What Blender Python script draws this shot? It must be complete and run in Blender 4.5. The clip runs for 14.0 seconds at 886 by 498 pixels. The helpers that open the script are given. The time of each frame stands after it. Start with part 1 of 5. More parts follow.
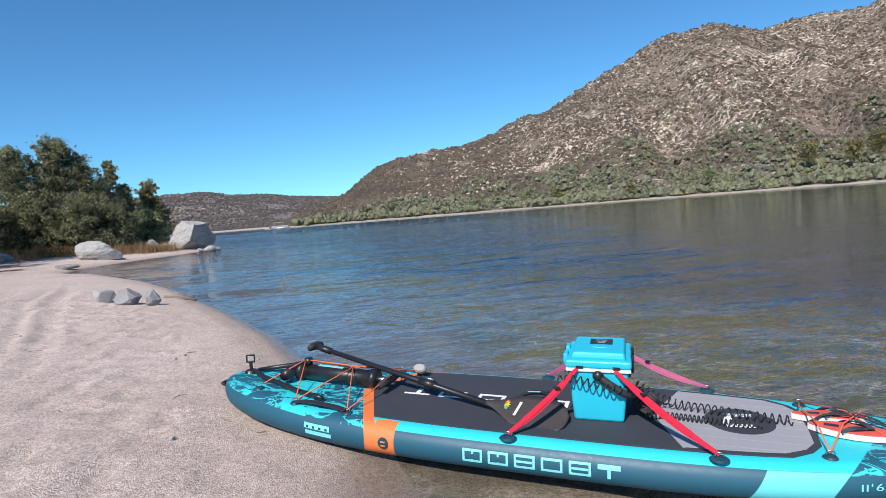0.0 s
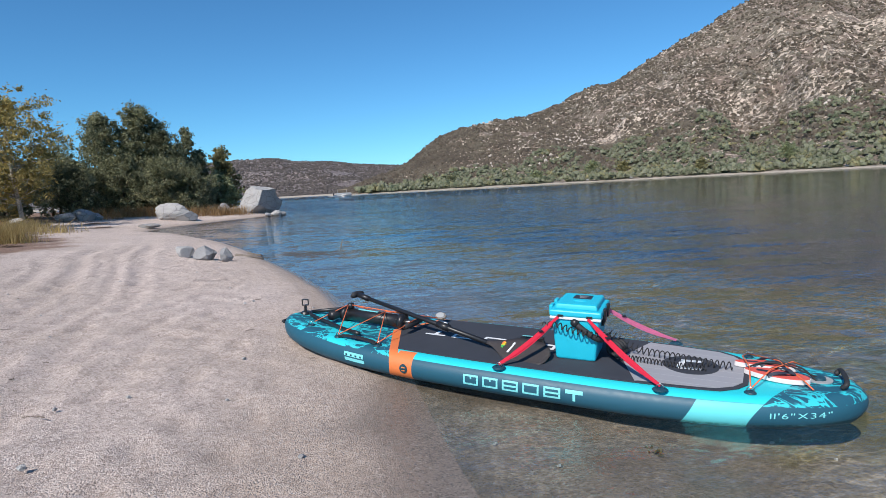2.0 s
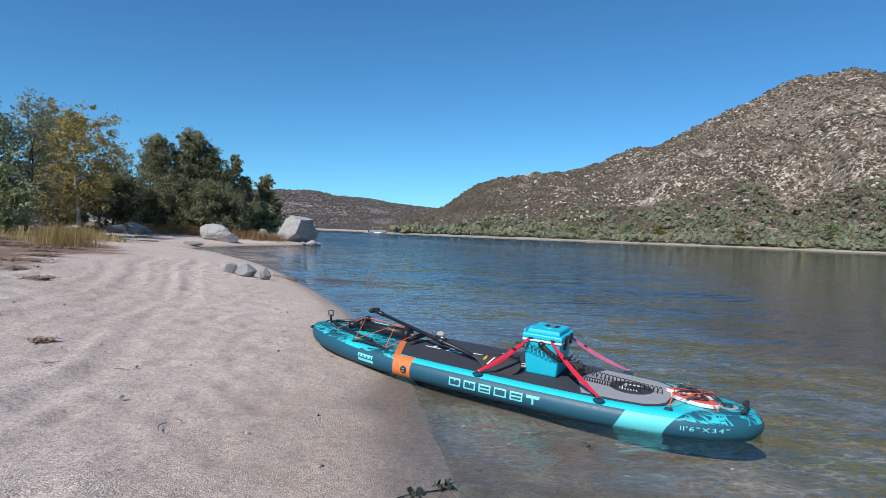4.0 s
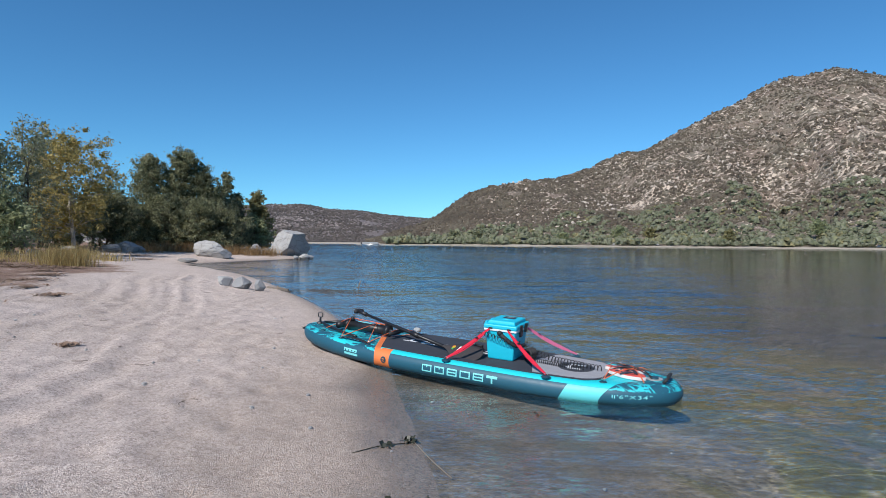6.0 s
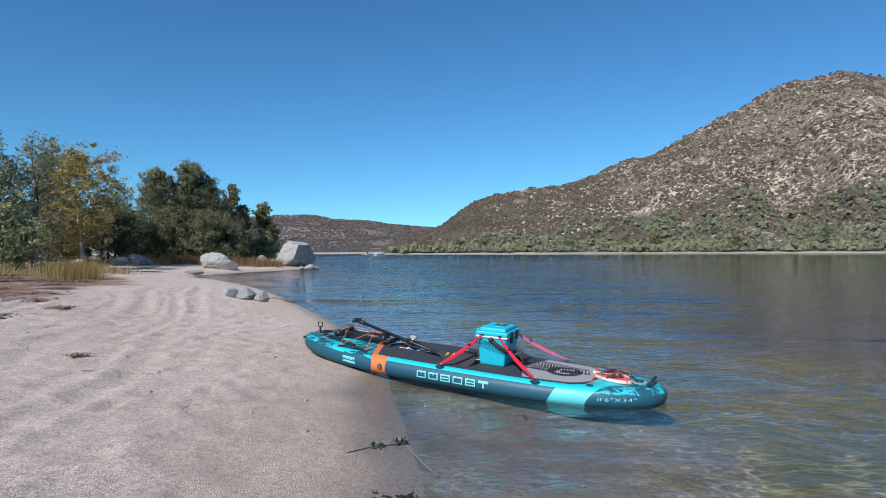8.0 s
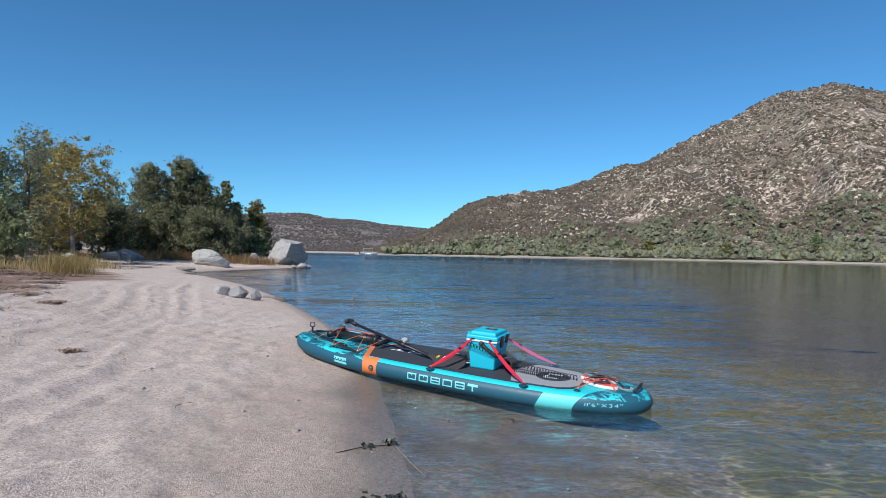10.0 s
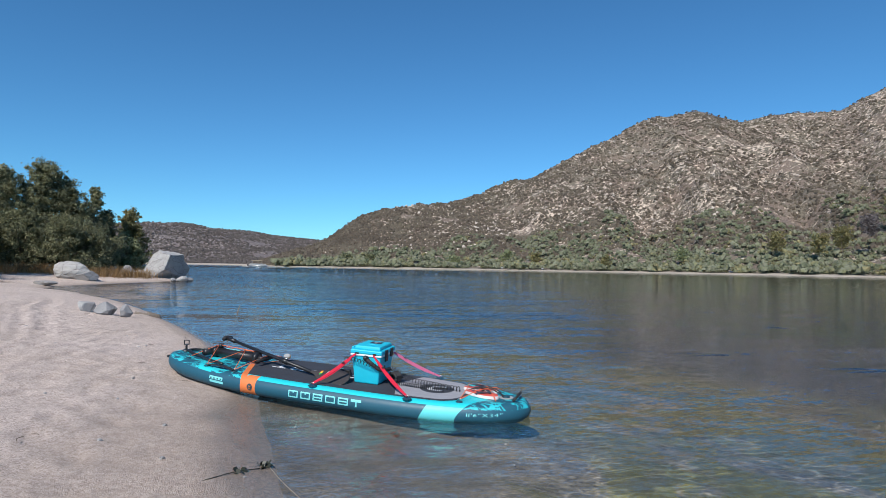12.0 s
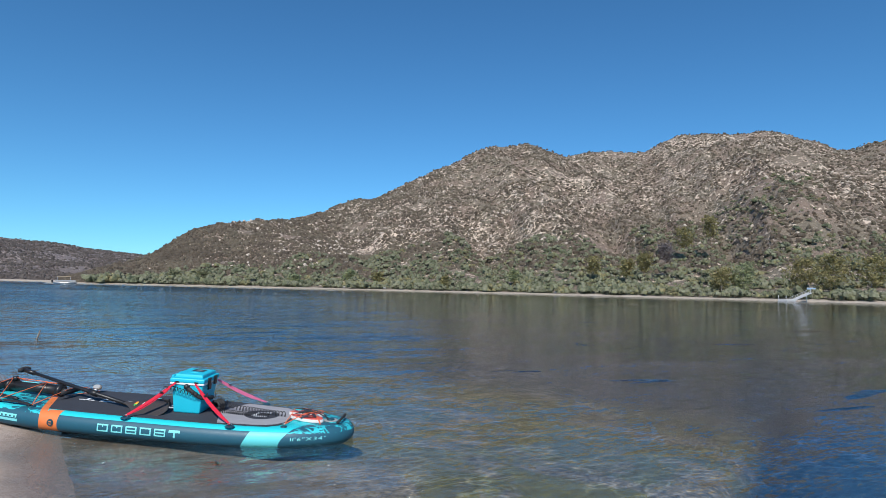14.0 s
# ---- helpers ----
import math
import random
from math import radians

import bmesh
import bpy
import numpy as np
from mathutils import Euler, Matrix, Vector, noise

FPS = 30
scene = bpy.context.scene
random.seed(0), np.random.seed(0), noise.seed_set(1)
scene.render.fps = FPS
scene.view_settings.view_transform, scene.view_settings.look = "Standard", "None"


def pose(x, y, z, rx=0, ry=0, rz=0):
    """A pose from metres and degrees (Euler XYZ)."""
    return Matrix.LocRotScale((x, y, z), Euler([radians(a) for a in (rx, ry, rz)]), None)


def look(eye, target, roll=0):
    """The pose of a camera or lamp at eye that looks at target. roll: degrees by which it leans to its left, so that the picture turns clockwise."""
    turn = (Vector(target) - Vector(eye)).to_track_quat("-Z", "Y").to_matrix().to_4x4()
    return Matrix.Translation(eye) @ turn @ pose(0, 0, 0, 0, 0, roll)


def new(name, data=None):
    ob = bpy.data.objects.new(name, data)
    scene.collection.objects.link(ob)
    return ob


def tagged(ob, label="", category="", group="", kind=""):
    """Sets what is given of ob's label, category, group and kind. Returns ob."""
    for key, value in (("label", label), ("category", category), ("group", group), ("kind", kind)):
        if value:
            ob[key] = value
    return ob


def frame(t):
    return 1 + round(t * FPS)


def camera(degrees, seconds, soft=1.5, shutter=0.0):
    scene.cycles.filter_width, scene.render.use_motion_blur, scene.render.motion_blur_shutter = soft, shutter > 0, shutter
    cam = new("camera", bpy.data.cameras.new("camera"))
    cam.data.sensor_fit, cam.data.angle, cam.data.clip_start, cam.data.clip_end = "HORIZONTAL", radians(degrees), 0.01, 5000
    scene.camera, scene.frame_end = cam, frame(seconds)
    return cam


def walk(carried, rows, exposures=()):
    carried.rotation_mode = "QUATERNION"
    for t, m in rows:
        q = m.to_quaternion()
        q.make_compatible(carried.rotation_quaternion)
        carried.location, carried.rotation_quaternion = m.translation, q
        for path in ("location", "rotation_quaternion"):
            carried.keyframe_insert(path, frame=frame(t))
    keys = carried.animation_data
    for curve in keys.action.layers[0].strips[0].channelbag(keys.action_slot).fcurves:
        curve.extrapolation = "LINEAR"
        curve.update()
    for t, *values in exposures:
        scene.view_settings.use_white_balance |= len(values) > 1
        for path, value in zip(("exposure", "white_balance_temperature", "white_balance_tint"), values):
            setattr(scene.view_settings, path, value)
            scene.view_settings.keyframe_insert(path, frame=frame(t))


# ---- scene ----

# ---- camera ----
cam = camera(74.0, 14.0, soft=0.7)
PATH = [
    (0, (-0.494, -2.268, 1.114), (-0.157, -0.300, 0.991), -4.60),
    (0.5, (-0.379, -2.426, 1.133), (-0.112, -0.452, 0.968), -2.70),
    (1, (-0.395, -2.613, 1.098), (-0.211, -0.630, 0.917), -3.77),
    (1.5, (-0.424, -2.840, 1.086), (-0.274, -0.854, 0.902), -3.62),
    (2, (-0.343, -2.931, 1.120), (-0.214, -0.948, 0.912), -3.20),
    (2.5, (-0.237, -3.112, 1.097), (-0.170, -1.122, 0.911), 0.20),
    (3, (-0.215, -3.344, 1.107), (-0.212, -1.350, 0.955), -2.44),
    (3.5, (-0.214, -3.571, 1.095), (-0.186, -1.573, 1.008), 2.18),
    (6, (-0.035, -4.461, 1.070), (0.015, -2.462, 1.049), 0.38),
    (6.5, (0.035, -4.538, 1.059), (0.075, -2.539, 1.029), -2.05),
    (7, (0.081, -4.625, 1.094), (0.107, -2.626, 1.068), -2.03),
    (7.5, (0.075, -4.637, 1.081), (0.099, -2.637, 1.086), -0.99),
    (10, (0.066, -4.712, 1.105), (0.120, -2.713, 1.119), 0.94),
    (10.5, (0.101, -4.661, 1.094), (0.297, -2.671, 1.117), 1.78),
    (11, (0.126, -4.685, 1.108), (0.439, -2.710, 1.153), 0.85),
    (11.5, (0.145, -4.729, 1.111), (0.515, -2.765, 1.163), 0.91),
    (12, (0.143, -4.714, 1.118), (0.552, -2.757, 1.178), 0.87),
    (12.5, (0.146, -4.773, 1.135), (0.666, -2.843, 1.211), 0.88),
    (13, (0.165, -4.821, 1.137), (0.805, -2.928, 1.224), 0.16),
    (13.5, (0.175, -4.896, 1.164), (0.924, -3.044, 1.261), 1.05),
    (14, (0.166, -5.019, 1.188), (1.071, -3.241, 1.323), 1.32),
]
walk(cam, [(t, look(eye, target, roll)) for t, eye, target, roll in PATH],
     [(0, 0.24, 6600, 13), (1.5, 0.15, 6530, 12), (3.5, 0.02, 6400, 10), (6.0, 0.04, 6400, 10), (14.0, 0.04, 6440, 10)])

# ---- daylight ----
SUN_AZ, SUN_EL = radians(214), radians(42)          # from +y, clockwise: behind the left shoulder
world = bpy.data.worlds.new("world")
scene.world = world
world.use_nodes = True
sky = world.node_tree.nodes.new("ShaderNodeTexSky")
sky.sky_type, sky.sun_disc = "NISHITA", False
sky.sun_elevation, sky.sun_rotation = SUN_EL, SUN_AZ
sky.altitude, sky.air_density, sky.dust_density, sky.ozone_density = 1500, 1.0, 0.10, 1.6
blue = world.node_tree.nodes.new("ShaderNodeMix")
blue.data_type, blue.blend_type = "RGBA", "MULTIPLY"
blue.inputs[0].default_value, blue.inputs[7].default_value = 1.0, (0.465, 0.985, 1.285, 1)      # clear dry autumn air
world.node_tree.links.new(sky.outputs["Color"], blue.inputs[6])
world.node_tree.links.new(blue.outputs[2], world.node_tree.nodes["Background"].inputs["Color"])
world.node_tree.nodes["Background"].inputs["Strength"].default_value = 0.098
sun = new("sun", bpy.data.lights.new("sun", "SUN"))
sun.data.energy, sun.data.angle, sun.data.color = 4.8, radians(0.53), (1.0, 0.95, 0.88)
toward = Vector((math.sin(SUN_AZ) * math.cos(SUN_EL), math.cos(SUN_AZ) * math.cos(SUN_EL), math.sin(SUN_EL)))
sun.matrix_world = look(toward * 50, (0, 0, 0))


# ---- materials ----
class Net:
    """A short way to write node trees."""

    def __init__(self, name, rough=0.8, metal=0.0):
        self.m = bpy.data.materials.new(name)
        self.m.use_nodes = True
        self.t = self.m.node_tree
        self.p = self.t.nodes["Principled BSDF"]
        self.p.inputs["Roughness"].default_value, self.p.inputs["Metallic"].default_value = rough, metal
        self.co = self.t.nodes.new("ShaderNodeTexCoord").outputs["Object"]

    def put(self, socket, v):
        if isinstance(v, bpy.types.NodeSocket):
            self.t.links.new(v, socket)
        elif isinstance(v, tuple) and len(v) == 3 and socket.type == "RGBA":
            socket.default_value = (*v, 1)
        else:
            socket.default_value = v

    def math(self, op, a, b=0.0, c=0.0, clamp=False):
        n = self.t.nodes.new("ShaderNodeMath")
        n.operation, n.use_clamp = op, clamp
        for s, v in zip(n.inputs, (a, b, c)):
            self.put(s, v)
        return n.outputs[0]

    def step(self, v, lo, hi):
        """0 below lo, 1 above hi, smooth between (hi may be the smaller)."""
        n = self.t.nodes.new("ShaderNodeMapRange")
        n.interpolation_type = "SMOOTHSTEP"
        for s, q in zip(n.inputs, (v, lo, hi, 0.0, 1.0)):
            self.put(s, q)
        return n.outputs[0]

    def xyz(self, v=None):
        n = self.t.nodes.new("ShaderNodeSeparateXYZ")
        self.put(n.inputs[0], v or self.co)
        return n.outputs

    def scaled(self, s, v=None, move=(0, 0, 0)):
        n = self.t.nodes.new("ShaderNodeMapping")
        self.put(n.inputs["Vector"], v or self.co)
        n.inputs["Scale"].default_value = s if isinstance(s, tuple) else (s, s, s)
        n.inputs["Location"].default_value = move
        return n.outputs[0]

    def noise(self, scale, detail=4.0, rough=0.55, distort=0.0, v=None):
        n = self.t.nodes.new("ShaderNodeTexNoise")
        self.put(n.inputs["Vector"], v or self.co)
        for k, q in (("Scale", scale), ("Detail", detail), ("Roughness", rough), ("Distortion", distort)):
            n.inputs[k].default_value = q
        return n.outputs["Fac"]

    def cells(self, scale, v=None, out="Distance", feature="F1"):
        n = self.t.nodes.new("ShaderNodeTexVoronoi")
        n.feature = feature
        self.put(n.inputs["Vector"], v or self.co)
        n.inputs["Scale"].default_value = scale
        return n.outputs[out]

    def mix(self, f, a, b, how="MIX"):
        n = self.t.nodes.new("ShaderNodeMix")
        n.data_type, n.blend_type = "RGBA", how
        self.put(n.inputs[0], f)
        self.put(n.inputs[6], a)
        self.put(n.inputs[7], b)
        return n.outputs[2]

    def ramp(self, f, *stops):
        n = self.t.nodes.new("ShaderNodeValToRGB")
        self.put(n.inputs[0], f)
        e = n.color_ramp.elements
        while len(e) < len(stops):
            e.new(0.5)
        for q, (at, colour) in zip(e, stops):
            q.position, q.color = at, (*colour, 1)
        return n.outputs[0]

    def island(self):
        return self.t.nodes.new("ShaderNodeNewGeometry").outputs["Random Per Island"]

    def bump(self, h, strength=0.3, dist=0.01, under=None):
        n = self.t.nodes.new("ShaderNodeBump")
        n.inputs["Strength"].default_value = strength
        self.put(n.inputs["Distance"], dist)
        self.put(n.inputs["Height"], h)
        if under:
            self.put(n.inputs["Normal"], under)
        self.t.links.new(n.outputs[0], self.p.inputs["Normal"])
        return n.outputs[0]

    def done(self, colour=None, rough=None):
        if colour is not None:
            self.put(self.p.inputs["Base Color"], colour)
        if rough is not None:
            self.put(self.p.inputs["Roughness"], rough)
        return self.m


def plain(name, colour, rough=0.6, metal=0.0, vary=0.18, scale=30.0, bump=0.1, dist=0.002):
    """A paint, plastic, cloth or metal with slight mottling, grain and scuffs."""
    n = Net(name, rough, metal)
    f, g = n.noise(scale, 5), n.noise(scale * 9, 2)
    dark, light = tuple(c * (1 - vary) for c in colour), tuple(min(1, c * (1 + vary)) for c in colour)
    n.bump(g, bump, dist)
    r = n.math("MULTIPLY_ADD", f, 0.25, rough - 0.12, clamp=True)
    return n.done(n.mix(f, dark, light), r)


def sand_material():
    n = Net("beach_sand", 0.9)
    x, y, z = n.xyz()
    big, mid = n.noise(0.55, 5), n.noise(3.2, 6, 0.65)
    grain, speck = n.noise(260, 2, 0.7), n.cells(125, out="Color")
    sx, sy, sz = n.xyz(speck)
    dry = n.mix(mid, (0.528, 0.428, 0.380), (0.665, 0.553, 0.494))
    dry = n.mix(n.step(big, 0.35, 0.7), dry, n.mix(0.5, dry, (0.46, 0.36, 0.285)))
    # single grains of granite: dark mica, white quartz, pink feldspar
    dry = n.mix(n.math("MULTIPLY", n.step(sx, 0.42, 0.0), 0.58), dry, (0.19, 0.146, 0.127))
    dry = n.mix(n.math("MULTIPLY", n.step(sx, 0.60, 1.0), 0.55), dry, (0.80, 0.71, 0.65))
    dry = n.mix(n.math("MULTIPLY", n.step(grain, 0.46, 0.32), 0.5), dry, (0.18, 0.138, 0.115))
    clod = n.noise(26, 5, 0.75)
    dry = n.mix(n.math("MULTIPLY", n.step(clod, 0.51, 0.36), 0.52), dry, (0.24, 0.185, 0.155))
    dry = n.mix(n.math("MULTIPLY", n.step(clod, 0.55, 0.68), 0.32), dry, (0.68, 0.58, 0.52))
    # churned, trodden patches
    churn = n.noise(7.5, 6, 0.75, 0.4)
    dry = n.mix(n.math("MULTIPLY", n.step(churn, 0.49, 0.36), 0.34), dry, (0.31, 0.243, 0.208))
    # leaf litter and brown soil up the bank
    soil = n.mix(n.noise(6, 6, 0.7), (0.17, 0.098, 0.070), (0.34, 0.225, 0.165))
    soil = n.mix(n.math("MULTIPLY", n.step(sx, 0.35, 0.0), 0.7), soil, (0.07, 0.045, 0.035))
    edge = n.math("ADD", z, n.math("MULTIPLY_ADD", n.noise(0.7, 6, 0.65), 0.6, -0.30))
    edge = n.math("ADD", edge, n.math("MULTIPLY", n.step(x, -5.8, -8.2), n.math("MULTIPLY", n.step(y, 16.0, 11.0), 0.16)))
    dry = n.mix(n.step(edge, 0.44, 0.56), dry, soil)
    # wet at the water's edge
    wet = n.mix(mid, (0.188, 0.146, 0.116), (0.282, 0.222, 0.180))
    wet = n.mix(n.math("MULTIPLY", n.step(sx, 0.80, 1.0), 0.5), wet, (0.40, 0.34, 0.29))
    wet = n.mix(n.math("MULTIPLY", n.step(sx, 0.34, 0.0), 0.7), wet, (0.09, 0.07, 0.055))
    wet = n.mix(n.math("MULTIPLY", n.step(clod, 0.52, 0.36), 0.45), wet, (0.12, 0.094, 0.072))
    rim = n.math("ADD", z, n.math("MULTIPLY_ADD", n.noise(2.2, 5, 0.6), 0.03, -0.015))
    damp = n.step(rim, 0.062, 0.022)
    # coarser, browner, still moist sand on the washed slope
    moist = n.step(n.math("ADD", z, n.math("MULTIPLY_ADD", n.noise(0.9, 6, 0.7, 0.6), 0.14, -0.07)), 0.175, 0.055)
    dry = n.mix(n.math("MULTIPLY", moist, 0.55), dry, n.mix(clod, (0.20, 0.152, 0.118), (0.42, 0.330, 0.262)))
    film = n.step(rim, 0.034, 0.004)
    col = n.mix(damp, dry, n.mix(n.math("MULTIPLY", film, 0.45), wet, (0.098, 0.078, 0.063)))
    # silt, gravel and weed on the bed
    bed = n.mix(n.noise(1.6, 6, 0.65, 0.5), (0.112, 0.090, 0.066), (0.245, 0.202, 0.154))
    weed = n.mix(n.noise(5, 6, 0.75), (0.046, 0.043, 0.012), (0.178, 0.152, 0.040))
    dots = n.cells(34, out="Color")
    dx = n.xyz(dots)[0]
    bed = n.mix(n.math("MULTIPLY", n.step(n.noise(9, 6, 0.75), 0.54, 0.38), 0.75), bed, (0.055, 0.045, 0.03))
    bed = n.mix(n.math("MULTIPLY", n.step(dx, 0.80, 1.0), 0.6), bed, (0.34, 0.29, 0.23))
    bed = n.mix(n.math("MULTIPLY", n.step(dx, 0.25, 0.0), 0.6), bed, (0.05, 0.04, 0.03))
    bed = n.mix(n.step(n.noise(0.75, 6, 0.7, 1.2), 0.42, 0.53), bed, weed)
    col = n.mix(n.step(n.math("ADD", z, n.math("MULTIPLY_ADD", n.noise(0.6, 4), 0.3, -0.15)), -0.10, -0.26), col, bed)
    # deeper bed turns blue-black: light lost in the water, put into its colour
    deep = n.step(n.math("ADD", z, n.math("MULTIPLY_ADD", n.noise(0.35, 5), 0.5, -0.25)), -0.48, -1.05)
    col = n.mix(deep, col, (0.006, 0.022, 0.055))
    h = n.math("ADD", n.math("MULTIPLY", n.cells(130), -0.4), n.math("ADD", n.math("MULTIPLY", n.noise(75, 4, 0.8), 0.55), n.math("MULTIPLY", n.noise(16, 6, 0.72), 1.15)))
    n.bump(h, 1.0, n.math("MULTIPLY_ADD", film, -0.0035, n.math("MULTIPLY_ADD", damp, -0.0055, 0.0125)))
    n.p.inputs["Diffuse Roughness"].default_value = 0.5
    return n.done(col, n.math("MULTIPLY_ADD", film, -0.14, n.math("MULTIPLY_ADD", damp, -0.60, 0.93)))


def water_material():
    n = Net("lake_water", 0.03)
    t = n.t
    x, y, z = n.xyz()

    def tilt(scale, stretch, detail, distort, move):
        q = t.nodes.new("ShaderNodeTexNoise")
        n.put(q.inputs["Vector"], n.scaled(stretch, move=move))
        for k, v in (("Scale", scale), ("Detail", detail), ("Roughness", 0.6), ("Distortion", distort)):
            q.inputs[k].default_value = v
        v = t.nodes.new("ShaderNodeVectorMath")
        v.operation = "SUBTRACT"
        n.put(v.inputs[0], q.outputs["Color"])
        v.inputs[1].default_value = (0.5, 0.5, 0.5)
        return v.outputs[0]

    def times(v, f):
        q = t.nodes.new("ShaderNodeVectorMath")
        q.operation = "SCALE"
        n.put(q.inputs[0], v)
        n.put(q.inputs["Scale"], f)
        return q.outputs[0]

    def plus(a, b):
        q = t.nodes.new("ShaderNodeVectorMath")
        q.operation = "ADD"
        n.put(q.inputs[0], a)
        n.put(q.inputs[1], b)
        return q.outputs[0]

    # wind: lively along the far reach, a lull under the mountain and by the beach
    reach = n.math("DIVIDE", x, n.math("ADD", n.math("MAXIMUM", y, -3.0), 9.0))
    windy = n.step(reach, 0.46, 0.06)
    off = n.math("MULTIPLY_ADD", n.math("MAXIMUM", y, 0.0), 0.33, x)
    lull = n.step(off, 0.6, 9.0)
    gust = n.step(n.noise(0.05, 4, 0.6, 0.6, n.scaled((0.45, 1.5, 1.0))), 0.34, 0.66)
    cat = n.step(n.noise(1.9, 3, 0.6, 0.8, n.scaled((0.20, 1.5, 1.0), move=(5, 2, 0))), 0.655, 0.70)
    power = n.math("MULTIPLY", n.math("MULTIPLY_ADD", windy, 1.90, 0.47), n.math("MULTIPLY_ADD", gust, 0.8, 0.55))
    power = n.math("MULTIPLY", n.math("MULTIPLY_ADD", lull, 0.66, 0.44), power)
    slope = plus(plus(times(tilt(0.55, (0.26, 1.3, 1.0), 3, 0.3, (0, 0, 0)), 0.34), times(tilt(1.5, (0.5, 1.7, 1.0), 3, 0.4, (9, 4, 0)), n.math("MULTIPLY_ADD", windy, 0.46, 0.16))),
                 plus(times(tilt(6.5, (0.4, 1.7, 1.0), 4, 0.5, (3, 7, 0)), 0.46), times(tilt(26, (0.5, 1.5, 1.0), 3, 0.4, (1, 8, 0)), 0.60)))
    slope = times(slope, power)
    flat = t.nodes.new("ShaderNodeVectorMath")
    flat.operation = "MULTIPLY"
    n.put(flat.inputs[0], slope)
    flat.inputs[1].default_value = (0.95, 1.0, 0.0)
    puff = t.nodes.new("ShaderNodeCombineXYZ")                    # single steeper wavelets facing the beach
    n.put(puff.inputs[1], n.math("MULTIPLY", n.math("MULTIPLY", cat, lull), -0.36))
    up = t.nodes.new("ShaderNodeVectorMath")
    up.operation = "ADD"
    n.put(up.inputs[0], plus(flat.outputs[0], puff.outputs[0]))
    up.inputs[1].default_value = (0.0, 0.0, 1.0)
    unit = t.nodes.new("ShaderNodeVectorMath")
    unit.operation = "NORMALIZE"
    n.put(unit.inputs[0], up.outputs[0])
    normal = unit.outputs[0]
    # caustic net: bright lines in the clear colour stand in for ripple-focused light
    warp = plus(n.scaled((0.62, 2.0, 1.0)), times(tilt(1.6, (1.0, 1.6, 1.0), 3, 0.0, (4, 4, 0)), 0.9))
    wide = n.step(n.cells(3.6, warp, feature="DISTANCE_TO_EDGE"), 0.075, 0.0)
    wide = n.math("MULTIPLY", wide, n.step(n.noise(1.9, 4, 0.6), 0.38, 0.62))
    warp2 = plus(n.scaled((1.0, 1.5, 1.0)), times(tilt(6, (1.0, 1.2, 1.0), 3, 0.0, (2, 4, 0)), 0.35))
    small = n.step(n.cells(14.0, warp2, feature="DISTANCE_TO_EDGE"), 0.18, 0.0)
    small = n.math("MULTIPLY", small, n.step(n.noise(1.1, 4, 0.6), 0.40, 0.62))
    caustics = n.math("ADD", n.math("MULTIPLY", wide, n.math("MULTIPLY", n.step(off, 0.7, 1.9), 0.95)), n.math("MULTIPLY", small, n.math("MULTIPLY", n.step(off, 3.2, 0.7), 0.42)))
    passed = n.math("MULTIPLY", n.math("ADD", caustics, 0.88), n.math("MULTIPLY_ADD", n.step(n.noise(3.4, 4, 0.65, 0.6, n.scaled((0.8, 1.5, 1.0))), 0.30, 0.70), 0.20, 0.88))
    gloss = t.nodes.new("ShaderNodeBsdfGlossy")
    gloss.inputs["Roughness"].default_value = 0.04
    gloss.inputs["Color"].default_value = (0.80, 0.82, 0.86, 1)
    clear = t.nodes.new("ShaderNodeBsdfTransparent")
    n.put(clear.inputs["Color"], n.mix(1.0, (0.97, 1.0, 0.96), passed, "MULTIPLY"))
    facing = t.nodes.new("ShaderNodeLayerWeight")
    facing.inputs["Blend"].default_value = 0.5
    shine = n.math("MULTIPLY_ADD", n.math("POWER", facing.outputs["Facing"], 5.4), 0.98, 0.02, clamp=True)
    both = t.nodes.new("ShaderNodeMixShader")
    for q in (gloss.inputs["Normal"], facing.inputs["Normal"]):
        t.links.new(normal, q)
    t.links.new(shine, both.inputs[0])
    t.links.new(clear.outputs[0], both.inputs[1])
    t.links.new(gloss.outputs[0], both.inputs[2])
    t.links.new(both.outputs[0], t.nodes["Material Output"].inputs["Surface"])
    return n.m


def hill_material(name, soil, brown, olive, cover=0.56):
    """Dense brown scrub with gaps of bare pale soil."""
    n = Net(name, 0.95)
    wide, mid = n.noise(0.010, 5, 0.6), n.noise(0.05, 5, 0.65, 0.0, n.scaled((1.0, 1.0, 0.5)))
    fine, leafy = n.noise(0.36, 5, 0.66, 0.5, n.scaled((1.0, 1.0, 0.6))), n.noise(0.9, 4, 0.7)
    brush = n.mix(n.step(mid, 0.38, 0.62), brown, olive)
    brush = n.mix(n.math("MULTIPLY", n.step(leafy, 0.52, 0.36), 0.6), brush, tuple(c * 0.45 for c in brown))
    brush = n.mix(n.math("MULTIPLY", n.step(leafy, 0.54, 0.70), 0.5), brush, tuple(c * 1.5 for c in brown))
    bare = n.mix(n.noise(0.5, 4, 0.6), tuple(c * 0.82 for c in soil), tuple(c * 1.12 for c in soil))
    limit = n.math("MULTIPLY_ADD", wide, -0.40, cover + 0.20)
    limit = n.math("MULTIPLY_ADD", mid, -0.10, n.math("ADD", limit, 0.05))
    gap = n.step(n.math("SUBTRACT", fine, limit), -0.015, 0.035)
    col = n.mix(gap, brush, bare)
    n.bump(n.math("ADD", n.math("MULTIPLY", gap, -0.5), leafy), 0.8, 1.6)
    return n.done(col)


